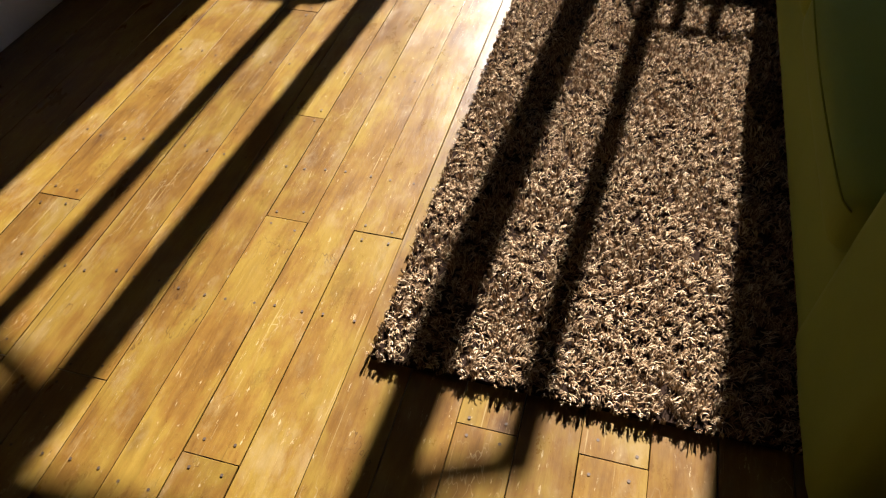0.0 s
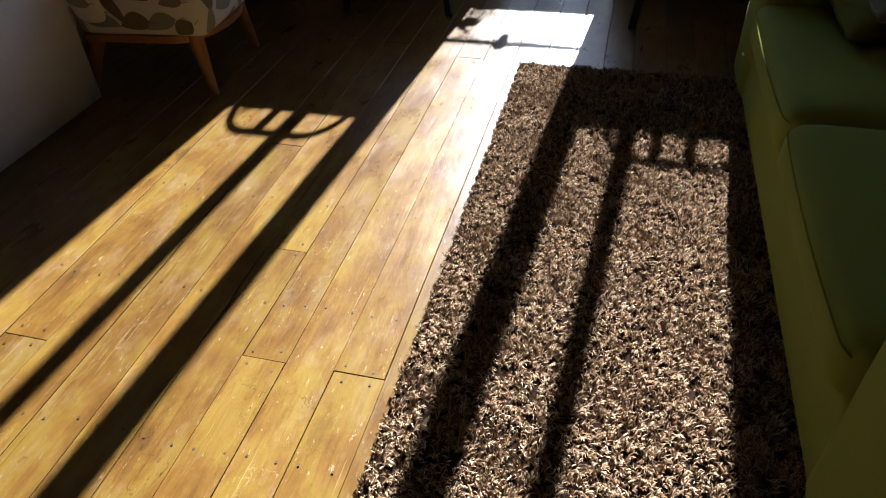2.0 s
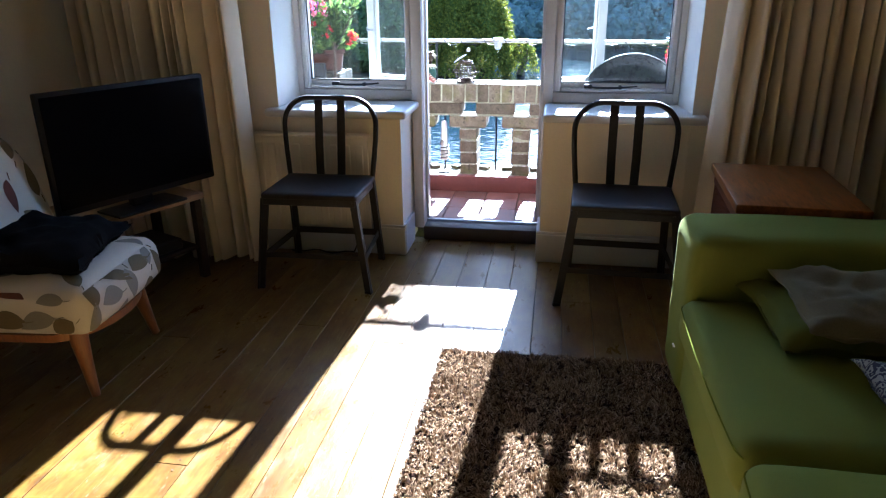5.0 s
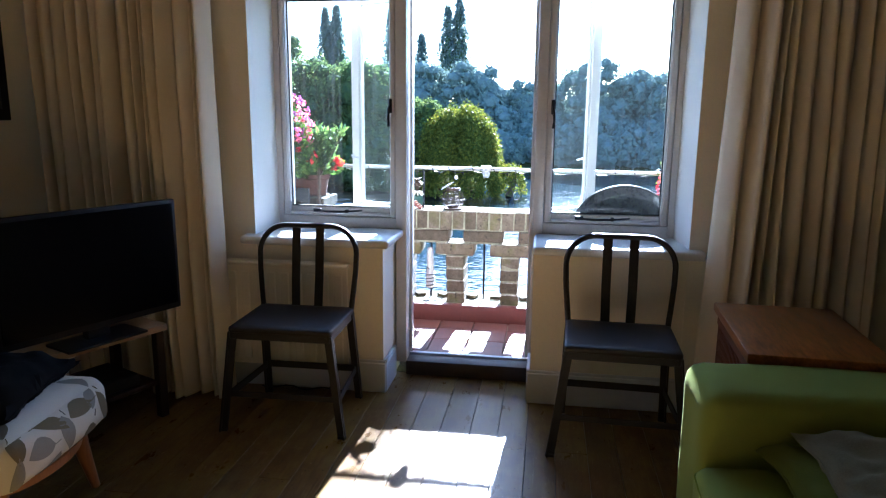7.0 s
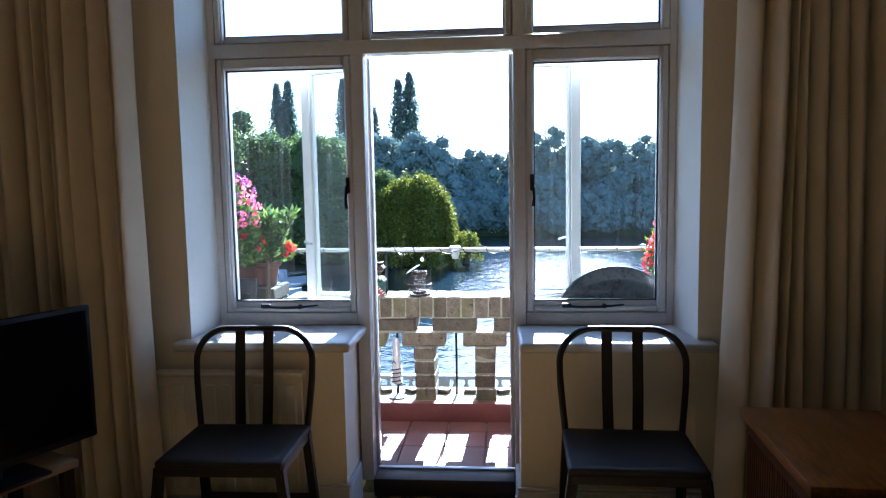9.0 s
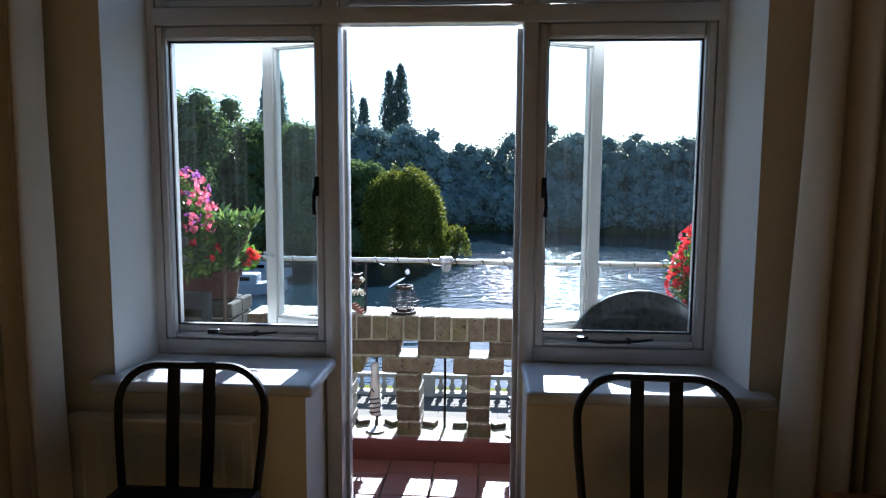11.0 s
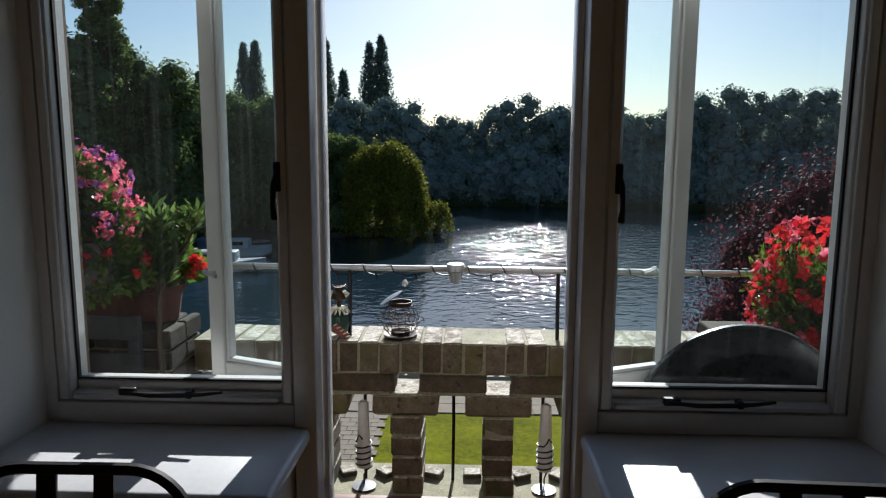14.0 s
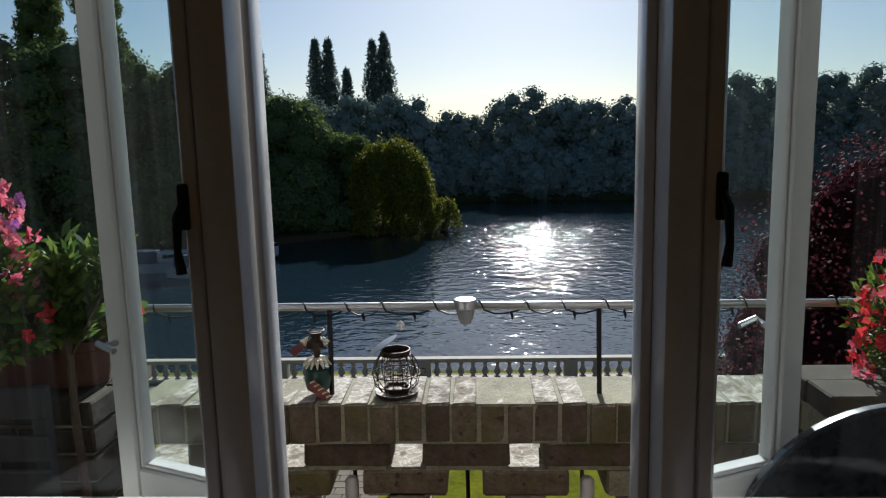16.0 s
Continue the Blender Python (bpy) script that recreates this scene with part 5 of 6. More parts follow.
# painted tin ornament hanging from the rail (one plain piece)
def ornament():
    mats = [M_RUST, surface("dark_green_tin", (0.02, 0.06, 0.045), 0.4, 0.3, vary=0.3), surface("cream_tin", (0.62, 0.58, 0.45), 0.5, vary=0.15), surface("rust_red_tin", (0.22, 0.05, 0.03), 0.5, vary=0.35), surface("plum_tin", (0.13, 0.035, 0.04), 0.5, vary=0.3)]
    bm, marks = bmesh.new(), []
    def add(fn, k):
        n0 = len(bm.faces)
        fn()
        bm.faces.ensure_lookup_table()
        marks.append((n0, len(bm.faces), k))
    add(lambda: tube(bm, [(0, 0, 0.24), (0.006, 0, 0.225), (-0.006, 0, 0.215), (0, 0, 0.2)], 0.0016, 5), 0)
    add(lambda: tube(bm, [(0.024 * math.cos(a), 0.024 * math.sin(a), 0.185) for a in (2 * math.pi * k / 20 for k in range(21))], 0.002, 5, False), 0)
    add(lambda: lathe(bm, [(0.02, 0.18), (0.014, 0.165), (0.026, 0.155), (0.027, 0.135), (0.012, 0.125), (0.008, 0.105)], 0, 0, 14), 0)
    for q in range(14):                                     # collar of petals
        a = 2 * math.pi * q / 14
        add(lambda a=a: tube(bm, [(0.008 * math.cos(a), 0.008 * math.sin(a), 0.102), (0.026 * math.cos(a), 0.026 * math.sin(a), 0.097), (0.042 * math.cos(a), 0.042 * math.sin(a), 0.080)], [0.003, 0.0065, 0.002], 6), 2)
    for s in (-1, 1):
        add(lambda s=s: tube(bm, [(s * 0.022, -0.01, 0.168), (s * 0.033, -0.015, 0.155), (s * 0.028, -0.014, 0.142)], [0.002, 0.011, 0.002], 8), 2)
    add(lambda: lathe(bm, [(0.012, 0.088), (0.034, 0.07), (0.04, 0.04), (0.034, 0.012), (0.018, 0.0)], 0, 0, 16), 1)
    for q in range(5):                                      # feathered edges of the lower leaf
        f = q / 4
        add(lambda f=f: tube(bm, [(-0.012 + 0.045 * f, -0.048, 0.043 - 0.043 * f), (0.004 + 0.045 * f, -0.050, 0.050 - 0.043 * f)], [0.003, 0.001], 5), 2)
        add(lambda f=f: tube(bm, [(-0.012 + 0.045 * f, -0.048, 0.041 - 0.043 * f), (-0.020 + 0.045 * f, -0.050, 0.026 - 0.043 * f)], [0.003, 0.001], 5), 4)
    add(lambda: strip(bm, [(-0.012, -0.044, 0.042), (0.01, -0.046, 0.02), (0.034, -0.044, 0.0)], 0.014, 0.003, Vector((0.5, 0, 1))), 3)
    add(lambda: strip(bm, [(-0.015, 0, 0.142), (-0.04, 0.004, 0.14), (-0.06, 0.006, 0.126), (-0.074, 0.008, 0.112)], 0.012, 0.005, Vector((0.3, 0, 1))), 4)
    spans = list(marks)
    me = mesh_of("hanging_ornament", bm, mats[0])
    for m in mats[1:]:
        me.materials.append(m)
    for a, b, k in spans:
        for i in range(a, b):
            me.polygons[i].material_index = k
    return me


orn = tagged(new("hanging_ornament", ornament()), "painted tin garden ornament hanging from the handrail", "ornament")
orn.location = (-0.885, RAILY - 0.02, 0.765)

# candle holders and rods in the gaps of the parapet
M_WAX = surface("white_wax", (0.72, 0.70, 0.64), 0.5, vary=0.15, grain=40, patch=15)
holders = "candle holders in the parapet"
hold = thing("candle_holder", "tall white candle in a coiled black wire holder", "candle holder", holders)
part("foot", lathe(bmesh.new(), [(0.045, 0), (0.046, 0.006), (0.004, 0.008)], 0, 0, 18), M_IRON, hold)
coil = [(0, 0, 0.006), (0, 0, 0.05), (0.012, 0, 0.07)]
for k in range(61):
    a = 2 * math.pi * 4.6 * k / 60
    coil.append((0.031 * math.cos(a), 0.031 * math.sin(a), 0.085 + 0.105 * k / 60))
coil += [(-0.02, -0.028, 0.205), (-0.012, -0.031, 0.222), (0.0, -0.031, 0.205)]
part("coil", tube(bmesh.new(), coil, 0.0032, 6), M_IRON, hold, "black wire coil")
part("candle", lathe(bmesh.new(), [(0.026, 0.085), (0.026, 0.15), (0.021, 0.28), (0.020, 0.335), (0.012, 0.345), (0.003, 0.342)], 0, 0, 14), M_WAX, hold, "white wax candle")
hold.matrix_world = pose(PX - PITCH / 2 + 0.005, 5.31, 0.165)
copy_thing(hold, pose(PX + PITCH * 1.5 + 0.005, 5.31, 0.165, 0, 0, 40))
for k in (-1, 0, 1, 2):
    x = PX + PITCH * (k + 0.5)
    if k != 0 and k > 1:
        continue
    solid("steel_rod", tube(bmesh.new(), [(x, 5.385, 0.155), (x + 0.002, 5.385, 0.4), (x, 5.385, 0.60)], 0.0065, 8), M_IRON, "thin black steel rod in a gap of the parapet", "rod", "rods in the parapet")
for k in range(8):                                          # broken brick ends lying in the gaps
    x = PX + PITCH * (k // 2 - 1) + (0.095 if k % 2 else -0.095)
    o = solid("brick_end", block(-0.03, 0.03, -0.035, 0.035, 0, 0.022, 0.004), M_BRICK, "broken weathered brick end in the parapet gap", "brick", "brick ends", smooth=False)
    o.matrix_world = pose(x, 5.42, 0.163, 0, 0, k * 23)

# round bistro table, folded and stood on edge against the eastern light
M_LID = surface("dark_grey_enamel", (0.035, 0.038, 0.042), 0.28, 0.0, vary=0.25, grain=40, patch=4, spec=0.5, relief=0.04)
bistro = thing("folding_table", "round dark grey metal folding table folded upright outside the window", "folding table", at=pose(0.318, 4.595, BF))
TR, TZ = 0.281, 0.664
def upright(bm):
    return moved(bm, Matrix.Translation((0, 0, TZ)) @ Matrix.Rotation(radians(90), 4, "X"))
part("tabletop", upright(lathe(bmesh.new(), [(0.002, -0.004), (0.20, -0.004), (0.235, -0.001), (TR - 0.006, -0.001), (TR - 0.006, 0.004), (0.002, 0.004)], 0, 0, 56)), M_LID, bistro)
part("rim", upright(lathe(bmesh.new(), [(TR - 0.007, -0.010), (TR, -0.012), (TR + 0.003, -0.006), (TR + 0.003, 0.010), (TR, 0.013), (TR - 0.007, 0.011), (TR - 0.007, -0.010)], 0, 0, 56, False)), M_LID, bistro, "raised rolled metal rim")
for sx in (-1, 1):
    part("leg", tube(bmesh.new(), [(sx * 0.17, -0.022, 0.72), (sx * 0.185, -0.022, 0.40), (sx * 0.20, -0.022, 0.0)], 0.009, 8), M_IRON, bistro, "black folding tube leg")
    part("leg", tube(bmesh.new(), [(sx * 0.14, 0.02, 0.72), (sx * 0.15, 0.024, 0.40), (sx * 0.16, 0.03, 0.0)], 0.009, 8), M_IRON, bistro, "black folding tube leg")
part("cross_bar", tube(bmesh.new(), [(-0.195, -0.022, 0.14), (0.195, -0.022, 0.14)], 0.007, 8), M_IRON, bistro)
part("cross_bar", tube(bmesh.new(), [(-0.157, 0.028, 0.18), (0.157, 0.028, 0.18)], 0.007, 8), M_IRON, bistro)
part("hinge_bar", tube(bmesh.new(), [(-0.18, -0.014, 0.70), (0.18, -0.014, 0.70)], 0.007, 8), M_IRON, bistro)


# ---- foliage ----
def leaf_shell(points, normals, size, rng, aspect=0.7, ruffle=0.45):
    """Leaves that lie along the outside of a crown, ruffled, and stand a little out of it."""
    n = len(points)
    u = normals + rng.normal(0, ruffle, (n, 3))
    u /= np.linalg.norm(u, axis=1)[:, None] + 1e-9
    d = np.cross(u, rng.normal(0, 1, (n, 3)))
    d /= np.linalg.norm(d, axis=1)[:, None] + 1e-9
    s = np.cross(u, d)
    k = size * rng.uniform(0.55, 1.3, (n, 1))
    return np.stack([points - d * k * 0.5, points - s * k * aspect * 0.5, points + d * k * 0.5, points + s * k * aspect * 0.5], 1).reshape(-1, 3)


def clumps(rng, centre, radii, lumps):
    """Middles and radii of the rounded clumps that make up a crown."""
    c, r = np.array(centre), np.array(radii)
    k = np.arange(lumps) + rng.random(lumps) * 0.6
    z = 1 - 2 * (k + 0.3) / lumps
    a = k * 2.39996 + rng.uniform(0, 6)
    s = np.sqrt(np.clip(1 - z * z, 0, 1))
    d = np.stack([s * np.cos(a), s * np.sin(a), z], 1)
    w = min(r)
    cent = d * rng.uniform(0.55, 0.80, (lumps, 1))
    return c + cent * (r - w * 0.1), rng.uniform(0.27, 0.47, lumps)[:, None] * w * np.array((1.1, 1.0, 0.9))


def clump_points(rng, n, cent, rad):
    """Points on the outer skin of the clumps, none hidden inside another clump."""
    which = rng.integers(0, len(cent), n)
    u = rng.normal(0, 1, (n, 3))
    u /= np.linalg.norm(u, axis=1)[:, None]
    wob = 1 + 0.10 * np.sin(u[:, 0] * 9 + which) * np.cos(u[:, 2] * 8 + which * 2)
    p = cent[which] + u * rad[which] * (wob * (0.80 + 0.42 * rng.random(n) ** 1.5))[:, None]
    inside = np.zeros(n, bool)
    for c, r in zip(cent, rad):
        inside |= (((p - c) / r) ** 2).sum(1) < 0.62
    nrm = u / rad[which]
    nrm /= np.linalg.norm(nrm, axis=1)[:, None]
    return p[~inside], nrm[~inside]


def round_core(steps):
    ball = bmesh.new()
    bmesh.ops.create_icosphere(ball, subdivisions=steps, radius=1.0)
    v, f = np.array([v.co[:] for v in ball.verts]), np.array([[v.index for v in f.verts] for f in ball.faces])
    ball.free()
    return v, f


CORES = {1: round_core(1), 2: round_core(2)}


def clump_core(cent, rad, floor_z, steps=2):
    """Solid balls that stand in for the clumps' dense, shaded inside: vertices and faces."""
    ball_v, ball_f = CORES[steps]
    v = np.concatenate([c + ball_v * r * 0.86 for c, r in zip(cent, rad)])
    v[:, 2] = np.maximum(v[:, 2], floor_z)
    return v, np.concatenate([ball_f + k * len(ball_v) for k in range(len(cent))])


def core_mesh(pieces, mat=None):
    vs, fs, n = [], [], 0
    for v, f in pieces:
        vs.append(v)
        fs.append(f + n)
        n += len(v)
    me = bpy.data.meshes.new("inner_crown")
    me.from_pydata(np.concatenate(vs).tolist(), [], np.concatenate(fs).tolist())
    me.materials.append(mat or M_INNER)
    return me


def leaf_cloud(points, normals, size, rng, aspect=0.5, droop=0.0):
    """One pointed leaf (four corners) for each point, turned at random about the outward direction."""
    n = len(points)
    d = normals + rng.normal(0, 0.7, (n, 3))
    d[:, 2] -= droop
    d /= np.linalg.norm(d, axis=1)[:, None] + 1e-9
    s = np.cross(d, rng.normal(0, 1, (n, 3)))
    s /= np.linalg.norm(s, axis=1)[:, None] + 1e-9
    k = size * rng.uniform(0.6, 1.3, (n, 1))
    a, b = points, points + d * k
    mid = points + d * k * 0.5
    v = np.stack([a, mid + s * k * aspect * 0.5, b, mid - s * k * aspect * 0.5], 1).reshape(-1, 3)
    return v


def leaf_mesh(name, v, mat):
    f = np.arange(len(v)).reshape(-1, 4)
    me = bpy.data.meshes.new(name)
    me.from_pydata(v.tolist(), [], f.tolist())
    me.materials.append(mat)
    return me


def crown_points(rng, n, centre, radii, lumps=9, inner=0.55):
    """Points in a lumpy crown: several rounded clumps set about an ellipsoid."""
    c = np.array(centre)
    r = np.array(radii)
    dirs = rng.normal(0, 1, (lumps, 3))
    dirs /= np.linalg.norm(dirs, axis=1)[:, None]
    cent = dirs * rng.uniform(0.25, 0.68, (lumps, 1))
    rad = rng.uniform(0.34, 0.55, lumps)
    which = rng.integers(0, lumps, n)
    u = rng.normal(0, 1, (n, 3))
    u /= np.linalg.norm(u, axis=1)[:, None]
    rr = (inner + (1 - inner) * rng.random(n) ** 0.6)[:, None]
    p = cent[which] + u * rr * rad[which][:, None]
    return c + p * r, u


M_BARK = surface("grey_brown_bark", (0.09, 0.065, 0.045), 0.95, vary=0.4, grain=20, patch=4, relief=0.8, depth=0.02)
M_LEAF_WOOD = leafy("wood_leaves", (0.085, 0.125, 0.050), (0.110, 0.155, 0.052), (0.165, 0.19, 0.055), 0.35, 1.0, 0.0)
# far bank leaves: distance haze put into paler, bluer colours
M_LEAF_FAR = leafy("hazed_far_wood_leaves", (0.150, 0.195, 0.180), (0.165, 0.215, 0.190), (0.185, 0.235, 0.190), 0.22, 1.0, 0.0)
# solid crown cores, a little darker than the leaves for the shade inside
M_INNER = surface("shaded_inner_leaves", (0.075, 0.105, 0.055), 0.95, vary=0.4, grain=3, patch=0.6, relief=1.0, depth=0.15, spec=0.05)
# same haze tint in the colour of the far crowns' cores
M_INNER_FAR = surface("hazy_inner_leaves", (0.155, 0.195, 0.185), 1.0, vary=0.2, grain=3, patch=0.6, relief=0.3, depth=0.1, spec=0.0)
M_LEAF_WILLOW = leafy("willow_leaves", (0.065, 0.090, 0.014), (0.125, 0.140, 0.018), (0.23, 0.205, 0.026), 0.32)
# poplar leaves paled towards blue, the distance haze is in the colour
M_LEAF_POPLAR = leafy("hazed_poplar_leaves", (0.12, 0.165, 0.17), (0.155, 0.20, 0.195), (0.20, 0.23, 0.19), 0.5)
M_LEAF_RED = leafy("copper_leaves", (0.034, 0.009, 0.014), (0.060, 0.014, 0.021), (0.13, 0.035, 0.045), 0.35, 0.7, 0.06)


def trunk(h, r, rng, limbs=5, lean=0.3, reach=None):
    bm = bmesh.new()
    top = Vector((rng.uniform(-lean, lean), rng.uniform(-lean, lean), h))
    pts = [Vector((0, 0, 0)).lerp(top, t) + Vector((math.sin(t * 3) * 0.1 * r * 3, 0, 0)) for t in (0, 0.3, 0.6, 1.0)]
    tube(bm, pts, [r * 1.25, r * 0.9, r * 0.65, r * 0.25], 9)
    for k in range(limbs):
        t = 0.35 + 0.5 * k / limbs
        a = k * 2.4 + rng.uniform(0, 1)
        s = Vector((0, 0, 0)).lerp(top, t)
        e = s + Vector((math.cos(a), math.sin(a), rng.uniform(0.5, 1.1))) * (reach or h * 0.33)
        tube(bm, [s, s.lerp(e, 0.5) + Vector((0, 0, h * 0.03)), e], [r * 0.45, r * 0.28, r * 0.08], 6)
    return bm


def tree(name, label, x, y, z0, height, spread, mat, n, size, seed, lumps=12, crown_low=0.2, depth=None, dense=True, inner=None):
    rng, prng = np.random.default_rng(seed), random.Random(seed)
    t = thing(name, label, "tree", "", pose(x, y, z0))
    part("trunk", trunk(height * 0.75, height * 0.022 + 0.08, prng, reach=min(height * 0.33, spread * 0.75)), M_BARK, t)
    lo = height * crown_low
    rz = (height - lo) / 2
    cent, rad = clumps(rng, (0, 0, lo + rz), (spread, depth or spread, rz), lumps)
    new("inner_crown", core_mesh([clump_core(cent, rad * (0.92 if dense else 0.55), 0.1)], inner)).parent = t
    p, u = clump_points(rng, n, cent, rad)
    o = new("crown", leaf_mesh("crown", leaf_shell(p, u, size, rng, 0.65, 0.5 if dense else 0.9), mat))
    o.parent = t
    return t


def poplar(x, y, height, spread, seed, n=14000):
    """A narrow, flame-shaped tree of upright shoots."""
    rng, prng = np.random.default_rng(seed), random.Random(seed)
    t = thing("poplar", "tall narrow dark green poplar on the far bank", "tree", "poplars", pose(x, y, WATER + 0.6))
    part("trunk", tube(bmesh.new(), [(0, 0, 0), (0.1, 0, height * 0.5), (0, 0, height * 0.97)], [0.5, 0.3, 0.04], 8), M_BARK, t)
    m = 64
    k = np.arange(m)
    h = (k + 0.5) / m
    wide = spread * np.clip(0.6 + h * 2.0, 0, 1) * (1 - h ** 1.35) ** 0.85 + 0.15
    a = k * 2.39996 + seed
    reach = wide * rng.uniform(0.25, 0.72, m)
    cent = np.stack([reach * np.cos(a), reach * np.sin(a), height * (0.05 + 0.90 * h)], 1)
    rad = np.stack([0.18 + wide * 0.36, 0.18 + wide * 0.36, 0.8 + wide * rng.uniform(0.45, 0.9, m)], 1)
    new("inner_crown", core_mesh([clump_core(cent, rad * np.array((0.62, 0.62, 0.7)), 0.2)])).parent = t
    p, u = clump_points(rng, n, cent, rad)
    u[:, 2] *= 0.4
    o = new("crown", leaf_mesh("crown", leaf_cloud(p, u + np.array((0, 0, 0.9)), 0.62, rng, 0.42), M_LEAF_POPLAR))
    o.parent = t


for x, y, h, s, sd in ((-31.4, 140, 28.9, 3.1, 31), (-29.0, 140.8, 29.1, 3.5, 32), (-25.4, 140, 22.8, 2.2, 33), (-20.2, 140, 28.4, 3.4, 34), (-18.0, 141, 29.9, 4.2, 35), (-45.1, 140, 28.3, 3.2, 36), (-43.1, 141, 28.9, 3.9, 37)):
    poplar(x, y, h, s, sd)

# willow: a dome of hanging strands over the water
def willow(x, y, height, rx, ry, seed, label, strands=1500):
    rng, prng = np.random.default_rng(seed), random.Random(seed)
    t = thing("willow", label, "tree", "", pose(x, y, WATER))
    part("trunk", trunk(height * 0.8, 0.35, prng, 6, 0.8), M_BARK, t)
    pts, dirs = [], []
    for k in range(strands):
        a = rng.uniform(0, 2 * math.pi)
        f = math.sqrt(rng.random())
        lump = 1 + 0.15 * math.sin(a * 4 + seed) + 0.10 * math.sin(a * 9)
        sx, sy = rx * f * math.cos(a) * lump, ry * f * math.sin(a) * lump
        top = height * (1 - 0.42 * f ** 3.4) * (0.95 + 0.045 * math.sin(a * 3 + f * 5 + seed) + 0.03 * math.sin(sx * 2.6 + sy) + 0.03 * rng.normal())
        low = max(0.15, top - height * (0.25 + 0.65 * f) * rng.uniform(0.6, 1.1))
        m = int((top - low) / 0.13) + 2
        s = np.linspace(0, 1, m)
        out = 0.35 * np.sin(s * 1.8)
        pts.append(np.stack([sx + out * math.cos(a) + rng.normal(0, 0.11, m), sy + out * math.sin(a) + rng.normal(0, 0.11, m), top - (top - low) * s + 0.25 * np.sin(s * 2.2)], 1))
        dirs.append(np.tile([math.cos(a) * 0.35, math.sin(a) * 0.35, -0.6], (m, 1)))
    p, u = np.concatenate(pts), np.concatenate(dirs)
    o = new("crown", leaf_mesh("crown", leaf_cloud(p, u, 0.28, rng, 0.5), M_LEAF_WILLOW))
    o.parent = t


willow(-8.0, 66, 8.5, 3.6, 3.7, 5, "weeping willow with yellow-green hanging strands over the river")
willow(-3.45, 66, 3.1, 1.2, 1.3, 6, "small green weeping willow at the water's edge", 150)
tree("tree", "broad light green riverside tree beside the willow", -17.2, 68, WATER, 13.9, 3.9, M_LEAF_WOOD, 30000, 0.26, 41, 30, 0.02)
tree("tree", "rounded light green tree between the willow and a taller tree", -13.0, 68, WATER, 10.6, 2.9, M_LEAF_WOOD, 22000, 0.25, 42, 26, 0.02)

# woods on the banks: crowns without number
def woods(name, label, spots, mat, leaf, per, seed, inside=None):
    rng = np.random.default_rng(seed)
    vs, core = [], []
    for x, y, h, sp in spots:
        cent, rad = clumps(rng, (x, y, WATER + h * 0.5), (sp, sp * 0.8, h * 0.54), 44)
        core.append(clump_core(cent, rad * 0.84, WATER - 0.05, 1))
        p, u = clump_points(rng, int(per * (0.5 + 0.5 * sp * h / 60)), cent, rad)
        p[:, 2] = np.maximum(p[:, 2], WATER - 0.05)
        crown = (p - np.array((x, y, WATER + h * 0.45))) / np.array((sp, sp * 0.8, h * 0.54))
        u = u * 0.5 + crown / (np.linalg.norm(crown, axis=1)[:, None] + 1e-9) * 0.6
        vs.append(leaf_shell(p, u, leaf, rng, 0.7, 0.42))
    o = tagged(new(name, leaf_mesh(name, np.concatenate(vs), mat)), label, "woodland", "", "stuff")
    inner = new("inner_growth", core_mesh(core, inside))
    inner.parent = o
    tagged(inner, kind="stuff")


def skyline(line, x):
    """Height of the wood's top over the water at x, between the given crowns."""
    for (xa, za), (xb, zb) in zip(line, line[1:]):
        if xa <= x <= xb:
            return za + (zb - za) * (x - xa) / (xb - xa) - WATER
    return line[-1][1] - WATER


rngs = random.Random(77)
FAR_TOP = [(-60, 8.4), (-17, 8.7), (-13.7, 8.8), (-10.4, 7.5), (-7, 7.3), (-3.8, 6.1), (-1.3, 5.6), (2, 6.4), (3.7, 7.7), (5.4, 9.4), (7, 9.9), (9.9, 8.6), (11.9, 9.5), (15.2, 8.1), (21, 7.4), (25, 6.2), (28, 7.4), (33, 9.9), (38, 10.4), (43, 8.9), (48, 10.6), (54, 11.1), (120, 11)]
far = []
for k in range(34):                                         # far bank, straight ahead and to the east
    x = -26 + 4.2 * k + rngs.uniform(-1, 1)
    h = skyline(FAR_TOP, x) * rngs.uniform(1.0, 1.06) + 1.0
    far.append((x, 108 - 0.10 * max(0, x) + rngs.uniform(-2, 2), h, rngs.uniform(3.8, 5.2)))
    far.append((x + 2.3, 103 - 0.12 * max(0, x) + rngs.uniform(-1, 1), h * rngs.uniform(0.45, 0.72), rngs.uniform(3.2, 4.6)))
for k in range(24):                                         # a second rank behind
    x = -24 + 6 * k
    far.append((x, 115 - 0.10 * max(0, x), skyline(FAR_TOP, x) * 0.86, 5.4))
for k in range(46):                                         # low growth along the water
    x = -26 + 3.1 * k
    far.append((x, 100.5 - 0.12 * max(0, x) + rngs.uniform(-1, 1), rngs.uniform(5.0, 7.0), rngs.uniform(2.8, 3.8)))
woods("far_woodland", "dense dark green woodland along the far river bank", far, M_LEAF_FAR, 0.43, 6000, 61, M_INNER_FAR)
near = []
